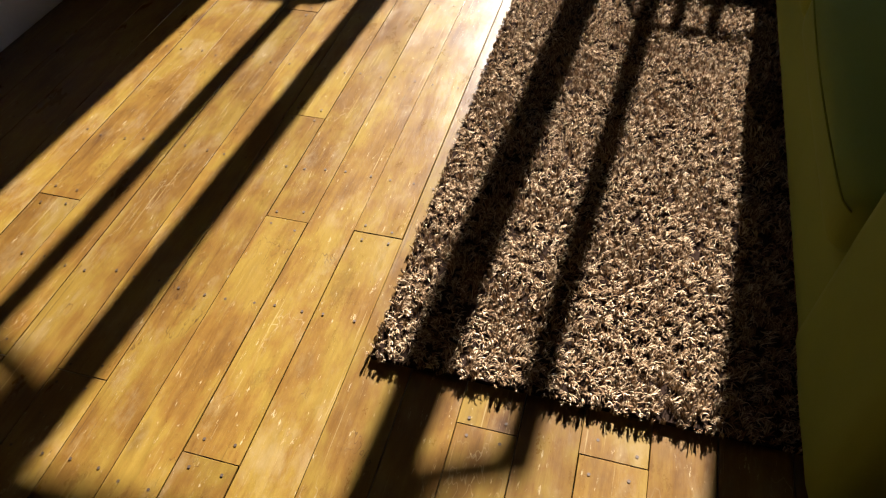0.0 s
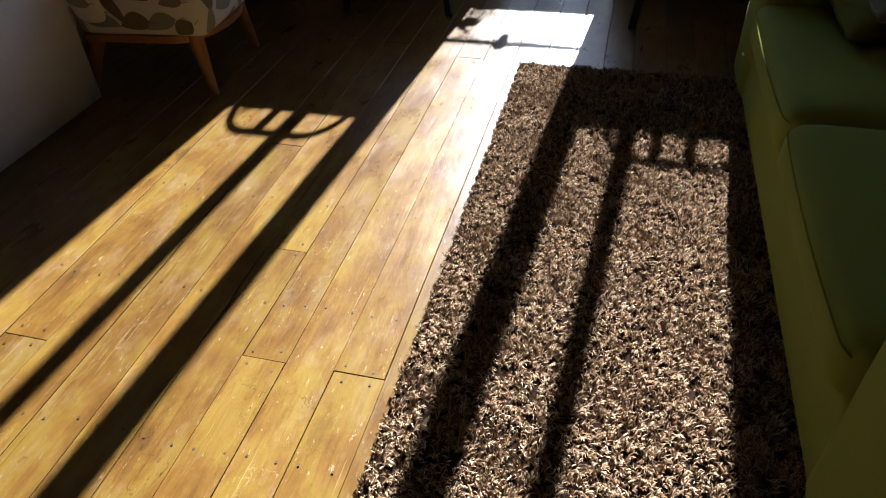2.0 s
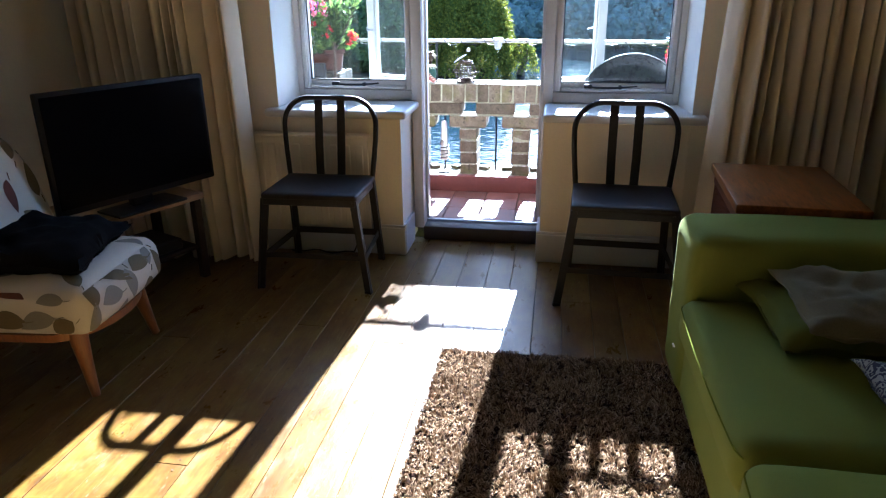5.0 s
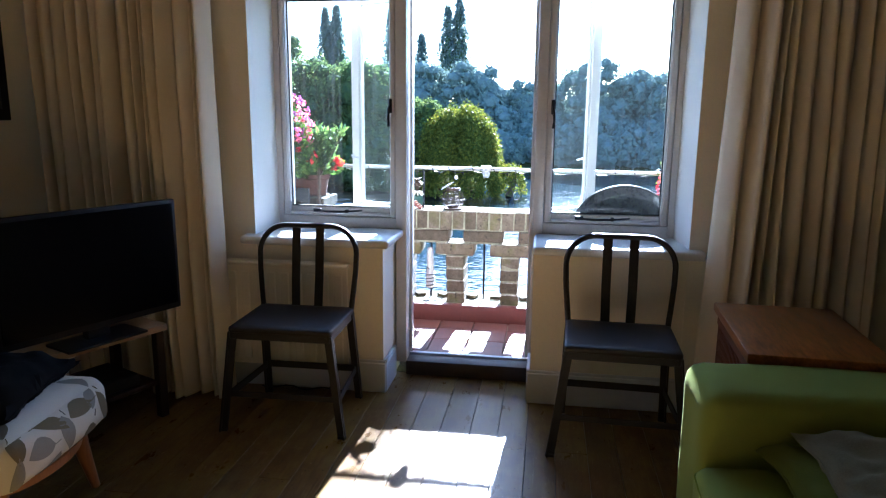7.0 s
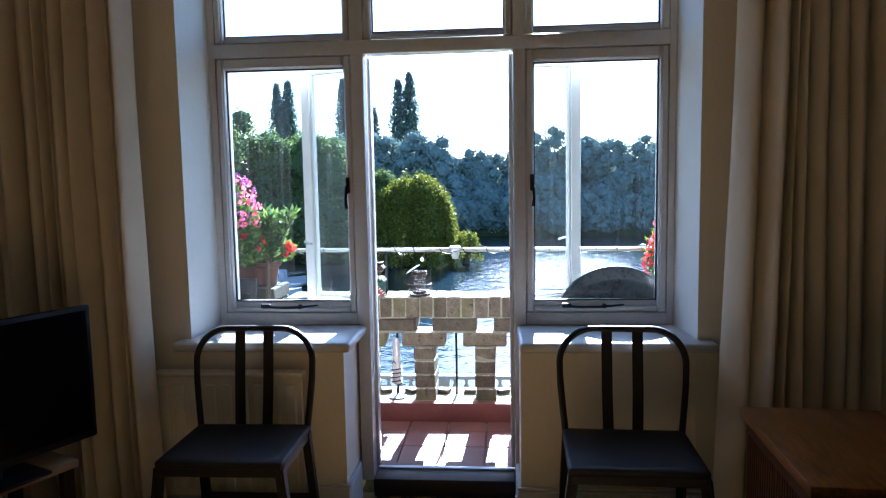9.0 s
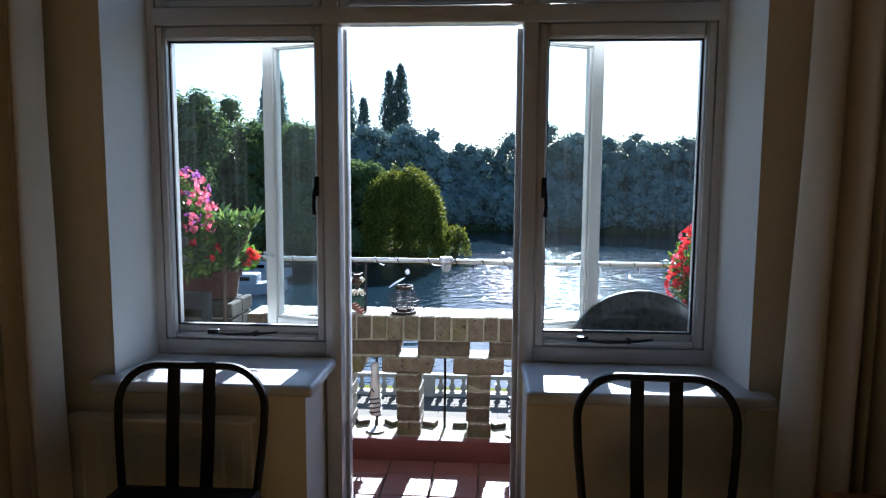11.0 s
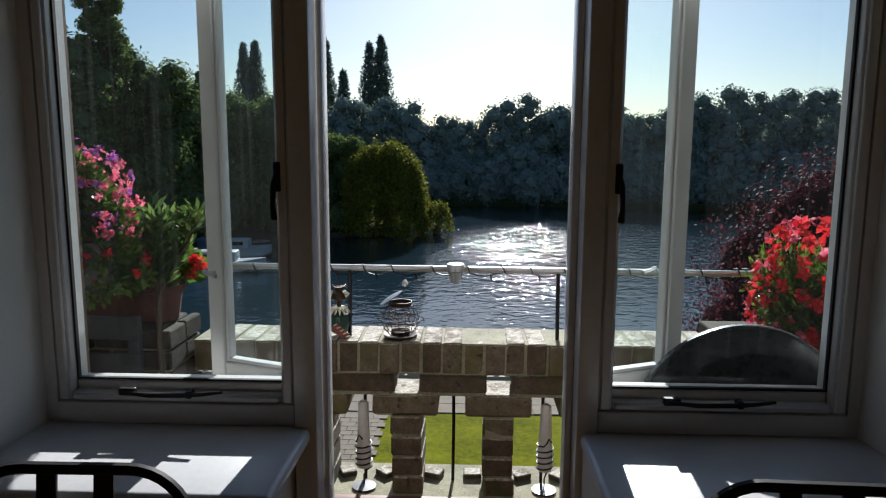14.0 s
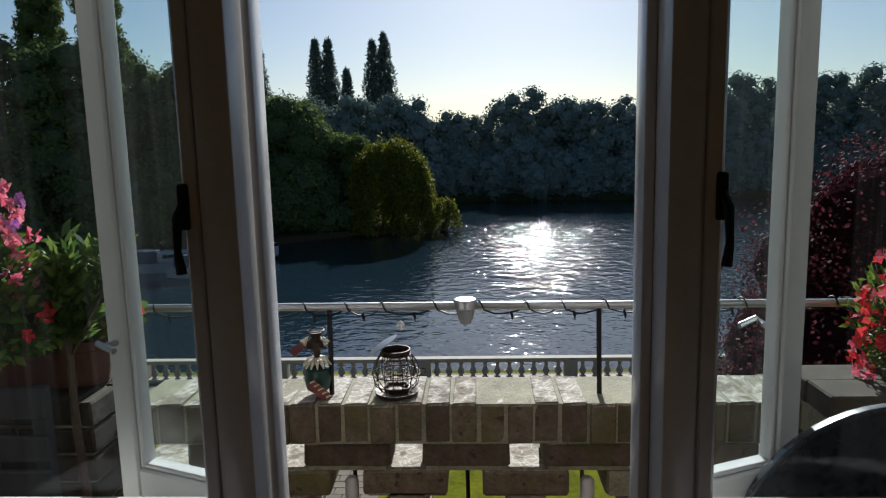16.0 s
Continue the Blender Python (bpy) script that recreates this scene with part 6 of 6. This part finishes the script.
for x, y, z in ((-18, 69, 6.6), (-21, 68, 7.0), (-25, 66, 8.4), (-26, 60, 9.7), (-28.5, 58, 10.2), (-30, 53, 9.8), (-32, 50, 10.6), (-36, 47, 11), (-40, 45, 12), (-45, 41, 12), (-51, 38, 13)):
    near.append((x, y, (z - WATER) * rngs.uniform(1.0, 1.08), rngs.uniform(3.6, 4.6)))
    near.append((x + rngs.uniform(1, 3), y - 3.5 + rngs.uniform(-1, 1), rngs.uniform(7.0, 9.5), rngs.uniform(3.0, 3.8)))
    near.append((x + rngs.uniform(1, 3) + 1, y - 5, rngs.uniform(3.5, 5.5), rngs.uniform(2.4, 3.2)))
for k in range(9):                                          # behind them
    near.append((-22 - 4 * k, 76 - 3.2 * k, 14.0 + 0.3 * k, 4.6))
woods("bank_woodland", "dense shaded trees on the western river bank", near, M_LEAF_WOOD, 0.30, 11500, 62)
tree("tree", "tall feathery tree rising over the western bank", -28.4, 55.5, WATER, 25.0, 1.75, M_LEAF_WOOD, 26000, 0.24, 43, 44, 0.3)
tree("tree", "tall slender tree at the edge of the western wood", -32.6, 55, WATER, 24.5, 1.9, M_LEAF_WOOD, 26000, 0.24, 44, 44, 0.3)
M_EARTH = surface("dark_bank_earth", (0.06, 0.05, 0.03), 0.95, vary=0.4, grain=6, patch=0.4, relief=0.6, depth=0.05, spec=0.0)
setting("bank", block(-140, 220, 104, 400, WATER - 0.5, WATER + 0.55, 0.3), M_EARTH, "dark earth bank under the far woodland", "river bank")
bm = bmesh.new()
v = [bm.verts.new(p) for z in (WATER - 0.5, WATER + 0.95) for p in ((-140, 99.6, z), (0, 99.6, z), (220, 73.2, z), (220, 130, z), (-140, 130, z))]
bm.faces.new(v[5:])
for k in range(5):
    bm.faces.new((v[k], v[(k + 1) % 5], v[5 + (k + 1) % 5], v[5 + k]))
setting("bank_3", bm, surface("reedy_bank", (0.035, 0.045, 0.02), 1.0, vary=0.5, grain=4, patch=0.5, relief=0.8, depth=0.08, spec=0.0), "low overgrown edge of the far river bank", "river bank", False)
bm = bmesh.new()
v = [bm.verts.new(p) for z in (WATER - 0.5, WATER + 0.5) for p in ((-6, 67, z), (-14, 62, z), (-44, 34, z), (-90, 20, z), (-90, 104, z), (-12, 104, z))]
bm.faces.new(v[6:])
for k in range(6):
    bm.faces.new((v[k], v[(k + 1) % 6], v[6 + (k + 1) % 6], v[6 + k]))
setting("bank_2", bm, M_EARTH, "dark earth bank under the western wood", "river bank", False)

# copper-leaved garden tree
# core coloured near black: the shade between the leaves is painted in
tree("copper_tree", "copper-red leaved garden tree below the balcony", 3.95, 9.6, LAWN, 7.55, 2.2, M_LEAF_RED, 230000, 0.044, 51, 110, 0.30, None, True, surface("shaded_red_inner_leaves", (0.016, 0.005, 0.008), 1.0, vary=0.5, grain=12, patch=3, relief=1.0, depth=0.05, spec=0.0))


# ---- moored boats ----
# white boats coloured blue-grey: their backlit shade is put into the material
M_BOAT = surface("shade_toned_boat_gelcoat", (0.30, 0.32, 0.36), 0.4, vary=0.15, grain=20, patch=2, relief=0.05)


def boat(x, y, turn, length, label):
    b = thing("cabin_cruiser", label, "boat", "moored boats", pose(x, y, WATER, 0, 0, turn))
    hull = bmesh.new()
    sect = []
    for t, w, keel, deck in ((0.0, 0.82, 0.0, 0.62), (0.3, 1.0, -0.15, 0.62), (0.65, 0.9, -0.1, 0.70), (0.88, 0.45, 0.05, 0.82), (1.0, 0.03, 0.35, 0.92)):
        xx = (t - 0.5) * length
        sect.append([hull.verts.new(p) for p in ((xx, -w, deck), (xx, -w * 0.8, keel + 0.05), (xx, 0, keel - 0.1), (xx, w * 0.8, keel + 0.05), (xx, w, deck))])
    for a, c in zip(sect, sect[1:]):
        for k in range(4):
            hull.faces.new((a[k], a[k + 1], c[k + 1], c[k]))
        hull.faces.new((a[0], c[0], c[4], a[4]))
    hull.faces.new(sect[0])
    part("hull", hull, M_BOAT, b, "white hull")
    cab = block(-length * 0.18, length * 0.22, -0.62, 0.62, 0.62, 1.35, 0.12, 2)
    part("cabin", cab, M_BOAT, b)
    for s in (-1, 1):
        part("window", block(-length * 0.12, length * 0.15, s * 0.60, s * 0.64 if s > 0 else s * 0.60 - 0.04, 0.92, 1.18, 0.01) if s > 0 else block(-length * 0.12, length * 0.15, -0.64, -0.60, 0.92, 1.18, 0.01), M_SCREEN, b, "dark cabin window")
    part("canopy", block(-length * 0.44, -length * 0.18, -0.66, 0.66, 0.62, 1.45, 0.15, 2), surface("navy_canvas", (0.03, 0.05, 0.10), 0.8, vary=0.2), b, "navy canvas canopy")
    rails = bmesh.new()
    tube(rails, [(length * 0.2, -0.7, 1.05), (length * 0.4, -0.35, 1.15), (length * 0.48, 0, 1.18), (length * 0.4, 0.35, 1.15), (length * 0.2, 0.7, 1.05)], 0.015, 5)
    part("guard_rail", rails, M_RAIL, b)
    return b


boat(-16.6, 45.5, 4, 6.5, "white cabin cruiser moored by the wooded bank")
boat(-20.4, 47.5, 8, 6.0, "white cabin cruiser with a navy canopy moored by the bank")
boat(-17.5, 51.5, 6, 5.5, "small white cabin cruiser moored behind another boat")

# ---- flower pots ----
M_PETAL = [leafy("pink_petals", (0.55, 0.07, 0.13), (0.66, 0.13, 0.19), (0.74, 0.27, 0.33), 0.4), leafy("red_petals", (0.45, 0.012, 0.018), (0.60, 0.025, 0.03), (0.68, 0.06, 0.06), 0.4), leafy("violet_petals", (0.25, 0.06, 0.30), (0.36, 0.10, 0.36), (0.45, 0.16, 0.42), 0.4)]
M_LEAF_POT = leafy("pot_plant_leaves", (0.045, 0.10, 0.015), (0.085, 0.155, 0.022), (0.16, 0.21, 0.03), 0.4, 0.4)
M_LEAF_OLE = leafy("narrow_glossy_leaves", (0.035, 0.072, 0.018), (0.070, 0.125, 0.028), (0.16, 0.22, 0.05), 0.4, 0.25, 0.4)


def blossoms(centre, radii, n, size, rng, seed_up=0.2):
    """Ruffled flowers: five petals round a middle, on the outside of a clump."""
    vs = []
    u = rng.normal(0, 1, (n, 3))
    u[:, 2] += seed_up
    u[:, 1] -= 0.25
    u /= np.linalg.norm(u, axis=1)[:, None]
    for d in u:
        c = np.array(centre) + d * np.array(radii) * rng.uniform(0.85, 1.08)
        d = d + rng.normal(0, 0.45, 3)
        d /= np.linalg.norm(d)
        s = np.cross(d, (0.3, 0.2, 1.0))
        s /= np.linalg.norm(s)
        w = np.cross(d, s)
        k = size * rng.uniform(0.75, 1.2)
        for q in range(5):
            a0, a1, am = (2 * math.pi * (q + f) / 5 for f in (0.04, 0.96, 0.5))
            r0 = c + d * k * 0.05
            vs += [r0, r0 + (s * math.cos(a0) + w * math.sin(a0)) * k * 0.75 + d * k * rng.uniform(-0.15, 0.55), r0 + (s * math.cos(am) + w * math.sin(am)) * k * rng.uniform(0.85, 1.25) + d * k * rng.uniform(-0.3, 0.4), r0 + (s * math.cos(a1) + w * math.sin(a1)) * k * 0.75 + d * k * rng.uniform(-0.15, 0.55)]
    return np.array(vs)


def plant_leaves(name, parent, centre, radii, n, size, mat, rng, aspect=0.5):
    p, u = crown_points(rng, n, centre, radii, 10, 0.3)
    u[:, 2] += 0.4
    o = new(name, leaf_mesh(name, leaf_cloud(p, u, size, rng, aspect), mat))
    o.parent = parent
    return o


def flower(parent, centre, radii, n, size, which, rng, up=0.2):
    o = new("blossom", leaf_mesh("blossom", blossoms(centre, radii, n, size, rng, up), M_PETAL[which]))
    o.parent = parent
    tagged(o, ("pink ruffled flowers", "red ruffled flowers", "violet flowers")[which], kind="stuff")


# wall planter of petunias seen through the western light
rngp = np.random.default_rng(9)
basket = thing("wall_planter", "grey wall planter overflowing with pink and violet petunias", "planter", at=pose(-1.575, 4.885, 1.105))
part("bowl", lathe(bmesh.new(), [(0.03, -0.09), (0.06, -0.075), (0.085, -0.01), (0.095, 0.05), (0.098, 0.065), (0.088, 0.065), (0.075, 0.0), (0.04, -0.06)], 0, 0, 28), surface("grey_stoneware", (0.13, 0.125, 0.115), 0.8, vary=0.25, grain=60, patch=8, relief=0.3), basket)
part("bracket", tube(bmesh.new(), [(0, -0.226, -0.03), (0, -0.13, -0.085), (0, 0.02, -0.092)], 0.008, 8), M_IRON, basket, "black iron bracket")
plant_leaves("foliage", basket, (-0.02, 0, 0.14), (0.195, 0.155, 0.215), 3600, 0.034, M_LEAF_POT, rngp)
flower(basket, (0.0, 0, 0.17), (0.165, 0.13, 0.165), 150, 0.0195, 0, rngp)
flower(basket, (-0.02, 0, 0.19), (0.165, 0.13, 0.17), 60, 0.019, 2, rngp, 0.3)
flower(basket, (0.05, -0.02, 0.0), (0.12, 0.12, 0.06), 22, 0.018, 1, rngp, 0.0)
plant_leaves("foliage", basket, (0.02, -0.01, -0.01), (0.18, 0.15, 0.12), 2200, 0.032, M_LEAF_POT, rngp)

trough = thing("flower_trough", "terracotta trough with red geraniums on the parapet pier", "planter", at=pose(-1.66, 5.225, 0.84))
part("trough", block(-0.17, 0.16, -0.075, 0.075, 0.0, 0.13, 0.012, 2), M_TERRA, trough)
part("soil", block(-0.155, 0.145, -0.062, 0.062, 0.125, 0.134), surface("dark_soil", (0.03, 0.022, 0.015), 1.0, vary=0.4, relief=0.8), trough)
plant_leaves("foliage", trough, (0.02, -0.02, 0.21), (0.22, 0.12, 0.12), 900, 0.045, M_LEAF_POT, rngp, 0.8)
flower(trough, (0.08, -0.05, 0.22), (0.13, 0.09, 0.08), 34, 0.021, 1, rngp, 0.4)

pot = thing("terracotta_pot", "small terracotta pot with red geraniums on the parapet pier", "potted plant", at=pose(-1.515, 5.225, 0.84))
part("pot", lathe(bmesh.new(), [(0.062, 0.0), (0.078, 0.10), (0.09, 0.105), (0.09, 0.13), (0.078, 0.13), (0.07, 0.09)], 0, 0, 24), M_TERRA, pot)
plant_leaves("foliage", pot, (0.03, 0.0, 0.19), (0.15, 0.11, 0.09), 500, 0.045, M_LEAF_POT, rngp, 0.7)
flower(pot, (0.14, -0.02, 0.19), (0.045, 0.04, 0.035), 14, 0.02, 1, rngp)

oleander = thing("oleander", "narrow-leaved oleander grown as a standard in a pot", "potted plant", at=pose(-1.425, 5.02, BF))
part("pot", lathe(bmesh.new(), [(0.08, 0.0), (0.11, 0.2), (0.122, 0.205), (0.122, 0.24), (0.108, 0.24), (0.1, 0.19)], 0, 0, 24), M_TERRA, oleander)
part("soil", lathe(bmesh.new(), [(0.002, 0.222), (0.104, 0.222), (0.1, 0.20)], 0, 0, 20), M_BLACK, oleander, "dark potting soil")
part("trunk", tube(bmesh.new(), [(0, 0, 0.2), (0.006, 0, 0.55), (-0.004, 0, 0.75), (0, 0, 0.92)], [0.013, 0.011, 0.010, 0.009], 8), M_BARK, oleander)
stems = bmesh.new()
ov, ou = [], []
for k in range(34):
    a, sp = k * 2.4, 0.03 + 0.125 * ((k * 0.618) % 1)
    top = Vector((sp * math.cos(a), sp * 0.8 * math.sin(a), 1.06 + 0.145 * ((k * 0.37) % 1)))
    tube(stems, [(0, 0, 0.91), (top.x * 0.6, top.y * 0.6, 0.91 + (top.z - 0.91) * 0.6), top], [0.004, 0.003, 0.0015], 5)
    for q in range(40):
        t = 0.22 + 0.78 * q / 40
        b2 = q * 2.4 + k
        ov.append(np.array([top.x * t ** 1.3, top.y * t ** 1.3, 0.91 + (top.z - 0.91) * t]))
        ou.append([math.cos(b2), math.sin(b2), 0.9])
part("stem", stems, M_BARK, oleander)
lo = new("foliage", leaf_mesh("foliage", leaf_cloud(np.array(ov), np.array(ou) * 1.8, 0.062, rngp, 0.27), M_LEAF_OLE))
lo.parent = oleander
flower(oleander, (-0.06, -0.05, 1.03), (0.06, 0.03, 0.04), 12, 0.02, 1, rngp)

red_pot = thing("geranium_pot", "terracotta pot overflowing with red and pink flowers on the pier", "potted plant", at=pose(0.75, 5.21, 0.84))
part("pot", lathe(bmesh.new(), [(0.06, 0.0), (0.085, 0.11), (0.095, 0.115), (0.095, 0.14), (0.08, 0.14)], 0, 0, 24), M_TERRA, red_pot)
plant_leaves("foliage", red_pot, (0.0, 0.0, 0.13), (0.215, 0.19, 0.255), 4200, 0.036, M_LEAF_POT, rngp, 0.32)
flower(red_pot, (0.02, -0.02, 0.13), (0.20, 0.18, 0.235), 190, 0.0255, 1, rngp)
flower(red_pot, (0.02, -0.02, 0.15), (0.205, 0.185, 0.24), 60, 0.021, 0, rngp)

# grey slatted planter stand and a young standard tree before the western light
M_GREYWOOD = surface("weathered_grey_timber", (0.06, 0.066, 0.072), 0.85, spec=0.2, vary=0.25, grain=20, patch=4, stretch=(1, 6, 6))
bench = thing("garden_bench", "weathered grey slatted bench on the balcony", "bench", at=pose(-1.91, 4.98, BF))
for k, zz in enumerate((0.80, 0.69, 0.60)):
    part("back_slat", block(-0.45, 0.43, 0.0, 0.018, zz - 0.035, zz + (0.045 if k == 0 else 0.03), 0.004), M_GREYWOOD, bench)
for xx in (-0.42, 0.40):
    part("back_post", block(xx - 0.02, xx + 0.02, 0.018, 0.05, 0.0, 0.84, 0.004), M_GREYWOOD, bench)
    part("front_leg", block(xx - 0.02, xx + 0.02, -0.30, -0.265, 0.0, 0.42, 0.004), M_GREYWOOD, bench)
for k in range(4):
    part("seat_slat", block(-0.45, 0.43, -0.31 + 0.08 * k, -0.245 + 0.08 * k, 0.42, 0.44, 0.004), M_GREYWOOD, bench)

# ---- paving, laid slab by slab ----
slab_mesh = {}
def slab(w, l, x, y, parent):
    key = (w, l)
    if key not in slab_mesh:
        slab_mesh[key] = mesh_of("slab", block(-w / 2, w / 2, -l / 2, l / 2, -0.02, 0.012, 0.006), M_PAVE, False)
    o = new("slab", slab_mesh[key])
    o.parent = parent
    o.matrix_basis = pose(x, y, LAWN + jit(0.003), jit(0.3), jit(0.3), jit(0.4))


for i in range(8):
    for j in range(36):
        slab(0.385, 0.27, -2.88 - 0.4 * i + (0.1 if j % 2 else -0.1), 10.9 + 0.284 * j, path_bed)
for i in range(20):
    for j in range(5):
        slab(0.885, 0.685, -8.0 + 0.9 * i + (0.45 if j % 2 else 0), 21.57 + 0.7 * j, terrace)
# ---- floorboards ----
rngf = random.Random(21)
plank_mesh = {}
nails = bmesh.new()
SEAMS = [-0.985, -0.862, -0.746, -0.624, -0.496, -0.365, -0.245, -0.122, -0.004, 0.126]
while SEAMS[0] > X0:
    SEAMS.insert(0, SEAMS[0] - rngf.uniform(0.122, 0.136))
while SEAMS[-1] < X1:
    SEAMS.append(SEAMS[-1] + rngf.uniform(0.122, 0.136))
JOINT = {-0.985: 1.824, -0.862: 1.424, -0.624: 1.428, -0.245: 0.992, -0.004: 0.987, -0.746: 3.2, -0.365: 2.62, -0.496: 0.2}
for row, (x, x_next) in enumerate(zip(SEAMS, SEAMS[1:])):
    joint = JOINT.get(x, rngf.choice((1.36, 2.37, 0.42, 3.3)))
    cuts = sorted({Y0, 4.44, joint, joint - 2.4 if joint > 1.2 else joint + 2.7})
    cuts = [c for c in cuts if Y0 <= c <= 4.44]
    xa, xb = max(x, X0), min(x_next, X1)
    if xb - xa > 0.02:
        for ya, yb in zip(cuts, cuts[1:]):
            w, l = xb - xa - 0.0021, yb - ya - 0.0016
            key = (round(w, 3), round(l, 2))
            if key not in plank_mesh:
                pb = block(-w / 2, w / 2, -l / 2, l / 2, -0.018, 0.0, 0.0007)
                plank_mesh[key] = mesh_of("plank", pb, M_BOARD, False)
            o = new("plank", plank_mesh[key])
            o.parent = floor
            o.matrix_basis = pose((xa + xb) / 2 + rngf.uniform(-0.0006, 0.0006), (ya + yb) / 2, rngf.uniform(-0.0012, 0.0), rngf.uniform(-0.02, 0.02), rngf.uniform(-0.3, 0.3), rngf.uniform(-0.04, 0.04))
            ends = [ya + 0.025, yb - 0.025] + [yy for yy in (0.28, 0.72, 1.16, 1.62, 2.06, 2.5, 2.94, 3.38, 3.82) if ya + 0.1 < yy < yb - 0.1]
            for yy in ends:
                for s in (0.22, 0.78):
                    cx, cy = xa + (xb - xa) * s + rngf.uniform(-0.006, 0.006), yy + rngf.uniform(-0.012, 0.012)
                    vs = [nails.verts.new((cx + 0.0034 * math.cos(a), cy + 0.0034 * math.sin(a), 0.0008)) for a in (k * math.pi / 3 for k in range(6))]
                    nails.faces.new(vs)
no = part("nail_heads", nails, surface("rusty_nail", (0.06, 0.035, 0.02), 0.6, 0.5, vary=0.4), floor, "small rusty nail heads", False)
tagged(no, kind="stuff")
